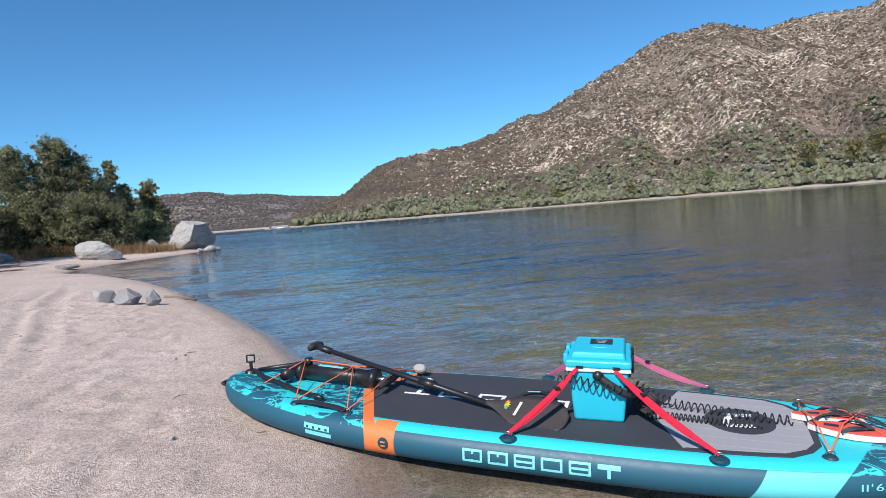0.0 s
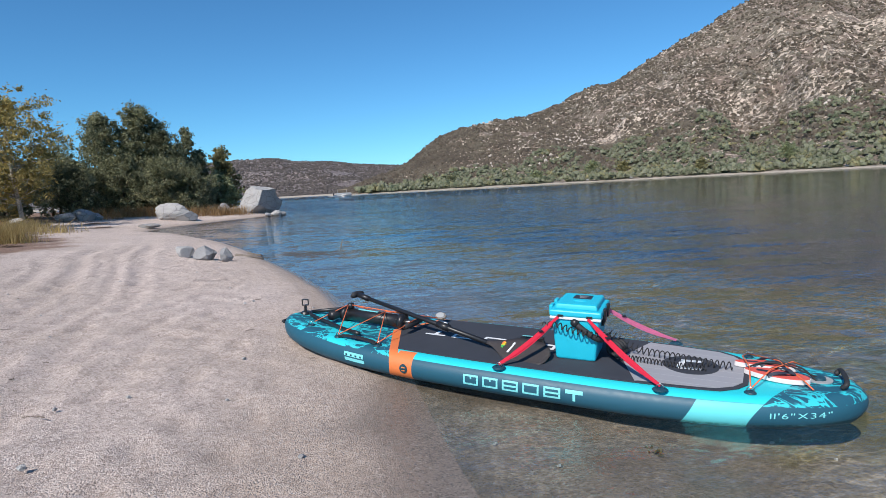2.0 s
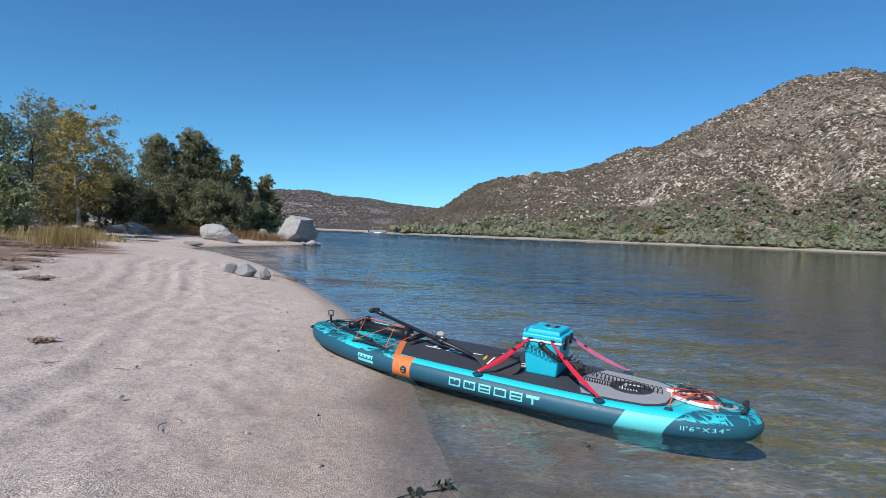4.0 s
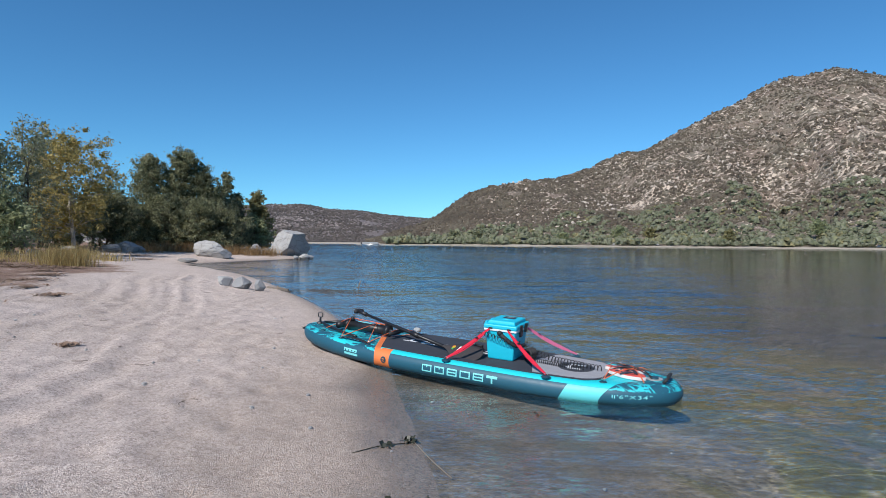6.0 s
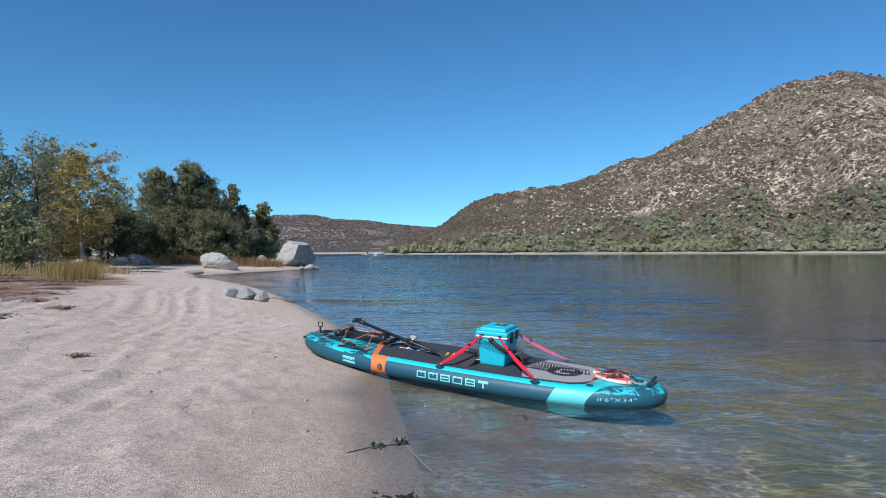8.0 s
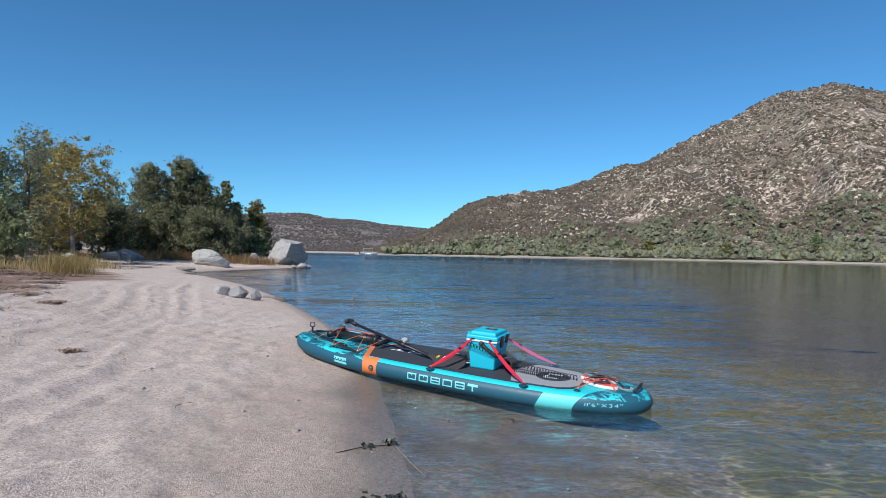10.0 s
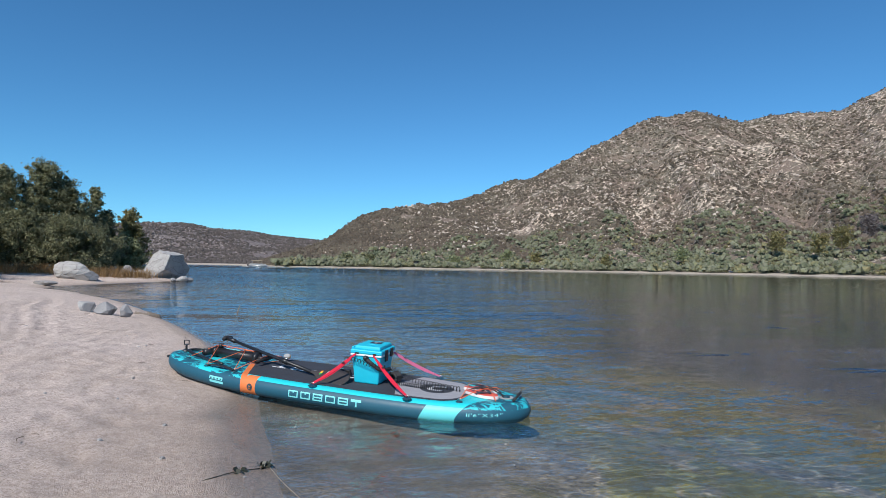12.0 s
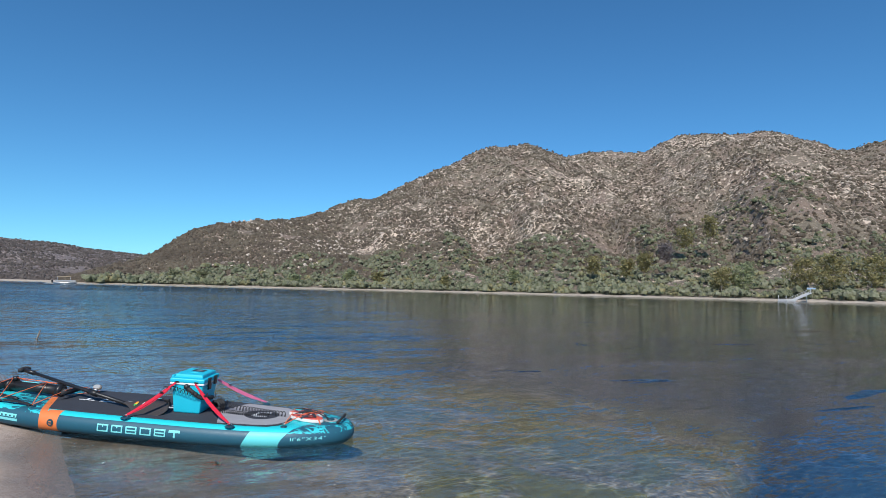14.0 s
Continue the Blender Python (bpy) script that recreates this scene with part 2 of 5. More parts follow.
def belt_material():
    n = Net("shore_scrub", 0.85)
    tone = n.noise(0.17, 3, 0.6)
    col = n.ramp(tone, (0.30, (0.062, 0.078, 0.046)), (0.42, (0.128, 0.140, 0.076)), (0.50, (0.190, 0.192, 0.130)), (0.58, (0.138, 0.148, 0.074)), (0.68, (0.27, 0.232, 0.115)))
    r = n.island()
    col = n.mix(n.math("MULTIPLY", r, 0.45), col, n.mix(1.0, col, (0.45, 0.45, 0.45), "MULTIPLY"))
    return n.done(col)


def leaf_material(name, dark, mid, light, rough=0.6, wide=0.9):
    n = Net(name, rough)
    r = n.island()
    col = n.ramp(r, (0.0, dark), (0.5, mid), (1.0, light))
    tone = n.noise(wide, 3)
    col = n.mix(n.step(tone, 0.52, 0.30), col, n.mix(0.75, col, dark))
    col = n.mix(n.step(tone, 0.55, 0.74), col, n.mix(0.7, col, light))
    thin = n.t.nodes.new("ShaderNodeBsdfTranslucent")
    n.put(thin.inputs["Color"], n.mix(0.35, col, light))
    both = n.t.nodes.new("ShaderNodeMixShader")
    both.inputs[0].default_value = 0.45
    n.t.links.new(n.p.outputs[0], both.inputs[1])
    n.t.links.new(thin.outputs[0], both.inputs[2])
    n.t.links.new(both.outputs[0], n.t.nodes["Material Output"].inputs["Surface"])
    return n.done(col)


def rock_material(name, dark, light, stain=(0.16, 0.14, 0.12)):
    n = Net(name, 0.9)
    a, b, c = n.noise(2.1, 7, 0.65), n.noise(17, 5, 0.7), n.noise(120, 2)
    col = n.mix(a, dark, light)
    col = n.mix(n.math("MULTIPLY", n.step(b, 0.55, 0.72), 0.5), col, stain)
    col = n.mix(n.math("MULTIPLY", n.step(c, 0.58, 0.7), 0.4), col, (0.12, 0.11, 0.11))
    crack = n.cells(1.7, n.scaled((1, 1, 1.6)), feature="DISTANCE_TO_EDGE")
    col = n.mix(n.math("MULTIPLY", n.step(crack, 0.035, 0.0), 0.6), col, (0.12, 0.105, 0.095))
    n.bump(n.math("ADD", n.math("MULTIPLY", b, 0.6), n.math("ADD", a, n.math("MULTIPLY", c, 0.15))), 0.6, 0.06)
    return n.done(col)


TEAL, CYAN, ORANGE = (0.008, 0.085, 0.125), (0.02, 0.56, 0.62), (0.80, 0.20, 0.05)


def hull_material():
    """Printed PVC skin: teal rails, aqua deck edge, orange band, marbled ends."""
    n = Net("printed_pvc_skin", 0.5)
    u, v, h = n.xyz()
    side = n.math("ABSOLUTE", v)
    marb = n.noise(4.0, 4, 0.6, 2.2, n.scaled((0.8, 1.4, 1.0)))
    fine = n.noise(6.5, 3, 0.6, 1.8, n.scaled((0.6, 1.6, 1.0)))
    band = n.math("ABSOLUTE", n.math("SUBTRACT", marb, 0.5))
    splash = n.math("MAXIMUM", n.step(band, 0.024, 0.017), n.math("MULTIPLY", n.step(fine, 0.555, 0.568), n.step(marb, 0.43, 0.49)))
    top = n.step(n.math("SUBTRACT", h, n.math("MULTIPLY", n.step(u, -0.7, -1.75), 0.03)), -0.030, -0.026)
    teal = n.mix(n.noise(2.2, 4), (0.010, 0.076, 0.118), (0.018, 0.104, 0.155))
    ends = n.mix(n.math("MULTIPLY", splash, top), teal, (0.03, 0.50, 0.56))
    # aqua block on the nose deck
    blk = n.math("MULTIPLY", n.math("MULTIPLY", n.step(n.math("ADD", u, n.math("MULTIPLY", v, 0.45)), -1.265, -1.26), n.step(n.math("ADD", u, n.math("MULTIPLY", v, 0.45)), -1.085, -1.09)), top)
    blk = n.math("MULTIPLY", blk, n.step(fine, 0.585, 0.565))
    ends = n.mix(blk, ends, CYAN)
    middle = n.mix(n.step(h, -0.020, -0.018), teal, CYAN)
    # front of the mat leans forward to a point
    lead = n.math("MULTIPLY_ADD", side, -0.52, u)
    col = n.mix(n.step(lead, -0.768, -0.765), ends, middle)
    slant = n.math("MULTIPLY_ADD", h, -0.55, u)
    tail = n.math("MULTIPLY_ADD", side, 0.48, slant)
    aqua = n.math("MULTIPLY", n.step(slant, 1.003, 1.007), n.step(tail, 1.432, 1.428))
    pale = n.mix(n.noise(3, 3), (0.10, 0.60, 0.63), (0.16, 0.66, 0.68))
    col = n.mix(n.step(tail, 1.428, 1.432), col, ends)
    col = n.mix(n.math("MULTIPLY", aqua, n.step(h, -0.018, -0.022)), col, pale)
    orange = n.math("MULTIPLY", n.step(lead, -0.826, -0.823), n.step(lead, -0.764, -0.767))
    rail = n.math("MULTIPLY", n.math("MULTIPLY", n.step(u, -0.575, -0.572), n.step(u, -0.460, -0.463)), n.step(side, 0.335, 0.34))
    col = n.mix(n.math("MAXIMUM", orange, rail), col, n.mix(n.noise(4, 4), (0.66, 0.16, 0.04), (0.84, 0.23, 0.07)))
    col = n.mix(n.step(h, -0.148, -0.151), col, (0.010, 0.030, 0.045))
    scuff = n.noise(40, 4, 0.7)
    n.p.inputs["Specular IOR Level"].default_value = 0.5
    n.bump(n.math("ADD", n.noise(5, 2), n.math("MULTIPLY", scuff, 0.1)), 0.12, 0.006)
    return n.done(col, n.math("MULTIPLY_ADD", scuff, 0.3, 0.36))


def mat_material(name, dark, light, grooves=0.0, line=(0.5, 0.5, 0.52)):
    n = Net(name, 0.85)
    u, v, h = n.xyz()
    f, g = n.noise(5, 5, 0.65), n.noise(160, 2)
    col = n.mix(f, dark, light)
    if grooves:
        w = n.math("ABSOLUTE", n.math("SUBTRACT", n.math("FRACT", n.math("DIVIDE", v, grooves)), 0.5))
        col = n.mix(n.math("MULTIPLY", n.step(w, 0.03, 0.012), 0.45), col, line)
    n.bump(g, 0.35, 0.002)
    return n.done(col)


SAND, WATER = sand_material(), water_material()
HILL = hill_material("chaparral_slope", (0.64, 0.522, 0.415), (0.228, 0.172, 0.134), (0.190, 0.164, 0.120), 0.556)
# far ridge: greyed, mauve base colours stand in for distance haze
FAR_HILL = hill_material("haze_tinted_slope", (0.40, 0.335, 0.305), (0.205, 0.165, 0.155), (0.170, 0.148, 0.142), 0.56)
SHORE = plain("pale_shore_gravel", (0.40, 0.34, 0.275), 0.95, vary=0.35, scale=0.5, bump=0.5, dist=0.3)
SHRUB = leaf_material("chaparral_shrub", (0.112, 0.090, 0.069), (0.174, 0.139, 0.106), (0.218, 0.188, 0.138), 0.9, 0.05)
BELT = belt_material()
# greyed like the far ridge, in step with its haze tint
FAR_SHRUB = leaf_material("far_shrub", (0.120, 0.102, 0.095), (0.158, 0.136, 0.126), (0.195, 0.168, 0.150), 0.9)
OUTCROP = rock_material("hill_outcrop", (0.46, 0.385, 0.315), (0.60, 0.52, 0.44))
PALE_GRANITE = rock_material("pale_granite", (0.25, 0.245, 0.24), (0.50, 0.485, 0.47), (0.22, 0.205, 0.19))
GREY_GRANITE = rock_material("grey_granite", (0.20, 0.195, 0.20), (0.36, 0.35, 0.34))
BARK = rock_material("bark", (0.10, 0.075, 0.055), (0.22, 0.17, 0.13))
PALE_BARK = rock_material("pale_bark", (0.30, 0.26, 0.22), (0.55, 0.50, 0.43))
WILLOW = leaf_material("willow_leaves", (0.150, 0.180, 0.090), (0.300, 0.335, 0.170), (0.470, 0.480, 0.280))
YELLOW = leaf_material("autumn_leaves", (0.170, 0.155, 0.060), (0.330, 0.275, 0.100), (0.560, 0.430, 0.145), 0.6, 0.7)
OAK = leaf_material("dark_oak_leaves", (0.074, 0.088, 0.048), (0.188, 0.202, 0.106), (0.400, 0.380, 0.212), 0.6, 0.6)
DUSTY = leaf_material("dusty_leaves", (0.145, 0.165, 0.090), (0.262, 0.275, 0.160), (0.395, 0.390, 0.250))
STRAW = leaf_material("dry_grass", (0.20, 0.135, 0.05), (0.42, 0.31, 0.13), (0.60, 0.47, 0.22), 0.9)
REED = leaf_material("brown_reeds", (0.17, 0.10, 0.045), (0.30, 0.185, 0.085), (0.42, 0.29, 0.14), 0.9)
HULL = hull_material()
BLACK_MAT = mat_material("black_eva_foam", (0.024, 0.027, 0.036), (0.042, 0.047, 0.060))
GREY_MAT = mat_material("grey_eva_foam", (0.255, 0.255, 0.275), (0.335, 0.335, 0.355), 0.075)
PRINT = plain("white_print", (0.72, 0.74, 0.75), 0.6, vary=0.08)
AQUA_PRINT = plain("aqua_print", (0.20, 0.66, 0.68), 0.5, vary=0.08)
BLACK = plain("black_plastic", (0.014, 0.014, 0.016), 0.38, scale=40)
RUBBER = plain("black_rubber", (0.020, 0.020, 0.022), 0.7, scale=60)
SEAM = plain("highlight_seam_tape", (0.10, 0.20, 0.24), 0.4)
DARK_TEAL = plain("dark_teal_pvc", (0.012, 0.055, 0.078), 0.4)
COOLER = plain("turquoise_plastic", (0.012, 0.47, 0.62), 0.45, vary=0.07, scale=12, bump=0.08)
GASKET = plain("white_plastic", (0.72, 0.76, 0.78), 0.5, vary=0.05)
RED = plain("red_webbing", (0.60, 0.010, 0.040), 0.8, vary=0.2, scale=90, bump=0.5)
PINK = plain("faded_pink_webbing", (0.66, 0.16, 0.30), 0.8, vary=0.2, scale=60, bump=0.4)
CORD = plain("orange_bungee", (0.72, 0.15, 0.055), 0.7, vary=0.25, scale=160, bump=0.4)
CORAL = plain("coral_footbed", (0.60, 0.090, 0.070), 0.8, vary=0.15, scale=40)
FOAM = plain("white_foam_sole", (0.74, 0.68, 0.66), 0.8, vary=0.1)
NAVY = plain("navy_strap", (0.020, 0.024, 0.040), 0.7)
STEEL = plain("worn_steel", (0.42, 0.42, 0.42), 0.35, 1.0)
SILVER = plain("pale_grey_rubber", (0.34, 0.35, 0.35), 0.6)
CARBON = plain("speckled_carbon", (0.048, 0.040, 0.038), 0.55, vary=0.7, scale=140)
WOOD = rock_material("driftwood", (0.13, 0.10, 0.075), (0.30, 0.25, 0.20))
WEED = plain("wet_weed", (0.022, 0.024, 0.012), 0.5, vary=0.4, scale=50)
OLIVE_WEED = plain("olive_weed", (0.085, 0.070, 0.025), 0.8, vary=0.4, scale=50)
WHITE_PAINT = plain("white_paint", (0.46, 0.46, 0.46), 0.5, vary=0.06)
CANVAS = plain("tan_canvas", (0.36, 0.29, 0.20), 0.85)
BLUE_TARP = plain("blue_tarp", (0.30, 0.42, 0.55), 0.6)
GREEN_LEAF_PRINT = plain("green_print", (0.08, 0.42, 0.10), 0.5)
YELLOW_PRINT = plain("yellow_print", (0.80, 0.56, 0.03), 0.5)
ORANGE_PRINT = plain("orange_print", (0.80, 0.22, 0.05), 0.5)
LITTER = plain("dry_leaf_litter", (0.25, 0.165, 0.115), 0.9, vary=0.5, scale=30)
DEBRIS = leaf_material("bank_debris", (0.085, 0.052, 0.036), (0.20, 0.135, 0.095), (0.36, 0.27, 0.20), 0.9, 0.4)
YELLOW_GREEN = leaf_material("yellowing_leaves", (0.130, 0.130, 0.058), (0.260, 0.235, 0.100), (0.420, 0.360, 0.165), 0.6, 0.4)
BARE = leaf_material("bare_twigs", (0.12, 0.10, 0.10), (0.20, 0.17, 0.165), (0.27, 0.235, 0.23))


# ---- building blocks ----
def ob_from(name, verts, faces, material, parent=None, smooth=True, label=""):
    me = bpy.data.meshes.new(name)
    me.from_pydata([tuple(map(float, p)) for p in verts], [], [tuple(map(int, f)) for f in faces])
    me.materials.append(material)
    if smooth:
        me.polygons.foreach_set("use_smooth", [True] * len(me.polygons))
    me.update()
    ob = new(name, me)
    ob.parent = parent
    return tagged(ob, label)


def part(name, bm, material, parent=None, label="", smooth=False):
    """Links a bmesh as one mesh object under a thing or a part."""
    bmesh.ops.recalc_face_normals(bm, faces=bm.faces)
    me = bpy.data.meshes.new(name)
    bm.to_mesh(me)
    bm.free()
    me.materials.append(material)
    if smooth:
        me.polygons.foreach_set("use_smooth", [True] * len(me.polygons))
    ob = new(name, me)
    ob.parent = parent
    return tagged(ob, label)


def empty(name, m, label, category, group="", kind=""):
    ob = new(name)
    ob.empty_display_size = 0.1
    ob.matrix_world = m
    return tagged(ob, label, category, group, kind)


def block(bm, centre, size, bevel=0.0, turn=None, taper=1.0, seg=2):
    """A box with bevelled edges; taper narrows its foot."""
    made = bmesh.ops.create_cube(bm, size=1)["verts"]
    for q in made:
        k = taper if q.co.z < 0 else 1.0
        q.co = Vector((q.co.x * size[0] * k, q.co.y * size[1] * k, q.co.z * size[2]))
    if bevel:
        edges = list({e for q in made for e in q.link_edges})
        made = bmesh.ops.bevel(bm, geom=edges, offset=bevel, segments=seg, affect="EDGES", profile=0.6)["verts"] + [q for q in made if q.is_valid]
    m = Matrix.Translation(centre) @ (turn or Matrix())
    for q in {q for q in made if q.is_valid}:
        q.co = m @ q.co
    return bm


def boxed(*boxes):
    bm = bmesh.new()
    for b in boxes:
        block(bm, *b)
    return bm


def tube_data(path, radii, sides=8, caps=True):
    """Rings of points round a path, and their faces."""
    pts = [Vector(p) for p in path]
    if not isinstance(radii, (list, tuple)):
        radii = [radii] * len(pts)
    verts, faces, up = [], [], None
    for i, p in enumerate(pts):
        d = (pts[min(i + 1, len(pts) - 1)] - pts[max(i - 1, 0)]).normalized()
        if up is None:
            up = d.orthogonal().normalized()
        up = (up - d * up.dot(d)).normalized()
        side = d.cross(up)
        for k in range(sides):
            a = 2 * math.pi * k / sides
            verts.append(p + (up * math.cos(a) + side * math.sin(a)) * radii[i])
    for i in range(len(pts) - 1):
        for k in range(sides):
            a, b = i * sides + k, i * sides + (k + 1) % sides
            faces.append((a, b, b + sides, a + sides))
    if caps:
        faces.append(tuple(reversed(range(sides))))
        faces.append(tuple(range((len(pts) - 1) * sides, len(pts) * sides)))
    return verts, faces


def tube(name, path, radii, material, parent=None, sides=8, label=""):
    v, f = tube_data(path, radii, sides)
    return ob_from(name, v, f, material, parent, label=label)


def curve_points(knots, n=12):
    """A smooth line through the knots."""
    k = [Vector(p) for p in knots]
    k = [k[0] * 2 - k[1]] + k + [k[-1] * 2 - k[-2]]
    out = []
    for i in range(1, len(k) - 2):
        for j in range(n):
            t = j / n
            a, b, c, d = k[i - 1], k[i], k[i + 1], k[i + 2]
            out.append(0.5 * ((2 * b) + (c - a) * t + (2 * a - 5 * b + 4 * c - d) * t**2 + (3 * b - a - 3 * c + d) * t**3))
    return out + [k[-2]]


def ribbon(name, path, width, thick, material, parent=None, across=(0, 1, 0), label=""):
    """A flat strap along a path."""
    pts = [Vector(p) for p in path]
    verts, faces = [], []
    for i, p in enumerate(pts):
        d = (pts[min(i + 1, len(pts) - 1)] - pts[max(i - 1, 0)]).normalized()
        s = (Vector(across) - d * Vector(across).dot(d)).normalized()
        n = d.cross(s) * thick / 2
        w = s * (width[i] if isinstance(width, list) else width) / 2
        verts += [p - w - n, p + w - n, p + w + n, p - w + n]
        if i:
            a = 4 * (i - 1)
            faces += [(a + k, a + (k + 1) % 4, a + 4 + (k + 1) % 4, a + 4 + k) for k in range(4)]
    faces += [(0, 1, 2, 3), tuple(4 * (len(pts) - 1) + k for k in (3, 2, 1, 0))]
    return ob_from(name, verts, faces, material, parent, smooth=False, label=label)


def plate(outline, z0, z1):
    """A flat sheet with the given outline, from z0 to z1."""
    bm = bmesh.new()
    f = bm.faces.new([bm.verts.new((x, y, z0)) for x, y in outline])
    ext = bmesh.ops.extrude_face_region(bm, geom=[f])["geom"]
    for q in ext:
        if isinstance(q, bmesh.types.BMVert):
            q.co.z = z1
    return bm


# ---- ground, lake and hills ----
SHORE_Y = [-400, -60, -20, -8, -5, -2.0, -1.02, -0.05, 0.67, 2.2, 3.96, 5.93, 7.5, 9.2, 12.5, 17.3, 19.9, 22, 23.8, 28, 31.7, 33.5, 36, 42, 60, 120, 300, 900]
SHORE_X = [60, 12, 4.0, 1.2, 0.55, 0.02, -0.12, -0.26, -0.38, -0.76, -1.30, -2.05, -2.72, -3.40, -4.95, -7.8, -9.95, -10.8, -10.9, -9.7, -8.45, -7.8, -8.0, -12, -40, -130, -260, -400]


def beach(x, y):
    """Metres from the water's edge: over 0 on land."""
    xs = np.interp(y, SHORE_Y, SHORE_X)
    return (xs - x) * 0.86


def smooth01(t):
    t = np.clip(t, 0, 1)
    return t * t * (3 - 2 * t)


def ground_height(x, y):
    d = beach(x, y)
    lip = np.interp(y, [-0.2, 0.8, 4.0], [0.0, 0.035, 0.075]) * np.clip(d / 0.35, 0, 1)
    land = np.where(d < 1.2, 0.125 * d, 0.150 + 0.061 * (d - 1.2)) + lip
    land = np.where(d > 18, 1.175 + 0.012 * (d - 18), land)
    land = np.minimum(land, 6.0)
    out = np.minimum(d, 0) * (1 + 0.5 * np.clip(-y - 1.2, 0, 4))
    bed = -3.0 * (1 - np.exp(out * 0.042))
    bed = bed - 1.7 * smooth01(((x - 3.7) * 0.50 - (y + 2.15) * 0.866 + 0.15) / 1.0) * smooth01((-d - 1.6) / 2.2)       # a drop-off close by
    return np.where(d > 0, land, bed)


def bumps(x, y):
    """Ruts of tyres, footprints and soft lumps on the beach."""
    d = float(beach(x, y))
    if d < -3 or abs(x) > 40 or y > 60 or y < -12:
        return 0.0
    w = noise.noise((x * 0.35, y * 0.35, 3.0))
    z = 0.016 * noise.noise((x * 1.3, y * 1.3, 0.0)) + 0.013 * noise.noise((x * 3.1, y * 3.1, 5.0))
    if d > 0.2:
        k = min(1.0, (d - 0.2) / 0.8)
        for at, deep, wide in ((1.75, 0.016, 0.10), (2.05, 0.012, 0.08), (2.55, 0.022, 0.11), (3.0, 0.014, 0.09), (3.9, 0.022, 0.12), (4.2, 0.012, 0.08), (4.75, 0.016, 0.12)):
            q = (d + 0.42 * w - at) / wide
            if abs(q) < 3:
                tread = 1 + 0.12 * math.sin(y * 30 + 5 * q)
                z -= 0.95 * k * deep * (math.exp(-q * q) * tread - 0.7 * math.exp(-((abs(q) - 1.7) ** 2) * 2)) * max(0.30, 0.75 + 0.8 * noise.noise((x * 0.3, y * 0.3, 9.0)))
        i, j = math.floor(x / 0.42), math.floor(y / 0.42)
        for a in (i - 1, i, i + 1):
            for b in (j - 1, j, j + 1):
                c = noise.cell_vector((a + 0.5, b + 0.5, 4.5))
                if c.z < 0.15:
                    continue
                px, py = x - (a + 0.5 + 0.7 * (c.x - 0.5)) * 0.42, y - (b + 0.5 + 0.7 * (c.y - 0.5)) * 0.42
                f = (px / 0.065) ** 2 + (py / 0.125) ** 2
                if f < 6:
                    z -= k * 0.026 * (0.3 + 0.7 * c.z) * (math.exp(-f) - 0.35 * math.exp(-((f - 2.2) ** 2)))
        z += k * 0.016 * noise.noise((x * 6.0, y * 6.0, 1.0)) + k * 0.008 * noise.noise((x * 13, y * 13, 2.0))
    return z * min(1.0, 0.18 + abs(d) / 0.7)


def steps(fine, near, far, growth):
    """Coordinates with fine steps near 0, growing outwards to far on both sides."""
    out, s, x = [0.0], fine, 0.0
    while x < far:
        s = fine if x < near else s * growth
        x += s
        out.append(x)
    return np.array(out)


def graded(lo, hi, fine, far, growth=1.16):
    mid = np.arange(lo, hi + 1e-6, fine)
    out = steps(fine, 0, far, growth)[1:]
    return np.concatenate([(lo - out)[::-1], mid, hi + out])


def make_ground():
    xs, ys = graded(-5.6, 2.6, 0.040, 1500, 1.13), graded(-3.3, 8.0, 0.050, 1500, 1.10)
    gx, gy = np.meshgrid(xs, ys)
    gz = ground_height(gx, gy)
    verts = [(x, y, z + bumps(x, y)) for x, y, z in zip(gx.ravel().tolist(), gy.ravel().tolist(), gz.ravel().tolist())]
    nx = len(xs)
    faces = [(j * nx + i, j * nx + i + 1, (j + 1) * nx + i + 1, (j + 1) * nx + i) for j in range(len(ys) - 1) for i in range(nx - 1)]
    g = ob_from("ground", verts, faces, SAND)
    return tagged(g, "pale pinkish coarse sand beach sloping into the lake", "beach", kind="structure")


make_ground()
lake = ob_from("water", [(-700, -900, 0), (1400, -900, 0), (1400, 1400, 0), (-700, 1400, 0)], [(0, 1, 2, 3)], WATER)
tagged(lake, "rippled clear lake water, blue far out and greenish in the shallows", "lake", kind="structure")

# what the skyline does, by bearing from +y towards +x in degrees
MAIN_AZ = [-6, -3, 0.6, 3.5, 6.1, 10.5, 12.8, 16.8, 20.2, 23.2, 27.2, 30.8, 33, 35.5, 38.5, 42, 45.9, 48.8, 53.9, 57, 59, 61.7, 64.2, 75, 90, 112, 130]
MAIN_EL = [0.1, 1.1, 2.4, 4.5, 5.5, 6.0, 6.5, 7.7, 8.5, 10.2, 12.2, 13.8, 13.8, 13.9, 13.3, 13.0, 13.2, 13.9, 13.9, 13.3, 12.7, 12.2, 12.3, 13, 11, 8, 3]
FAR_AZ = [-60, -40, -20, -14.7, -11.4, -9.8, -7.1, -4.4, 0.6, 6, 14]
FAR_EL = [2.4, 2.9, 3.25, 3.4, 3.5, 3.2, 3.1, 2.7, 2.25, 2.0, 1.8]
EYE = (0.0, -4.6, 1.16)


def near_shore(az):
    return np.interp(az, [-8, 0, 10, 25, 45, 64, 90, 130], [330, 300, 262, 228, 200, 182, 170, 160])


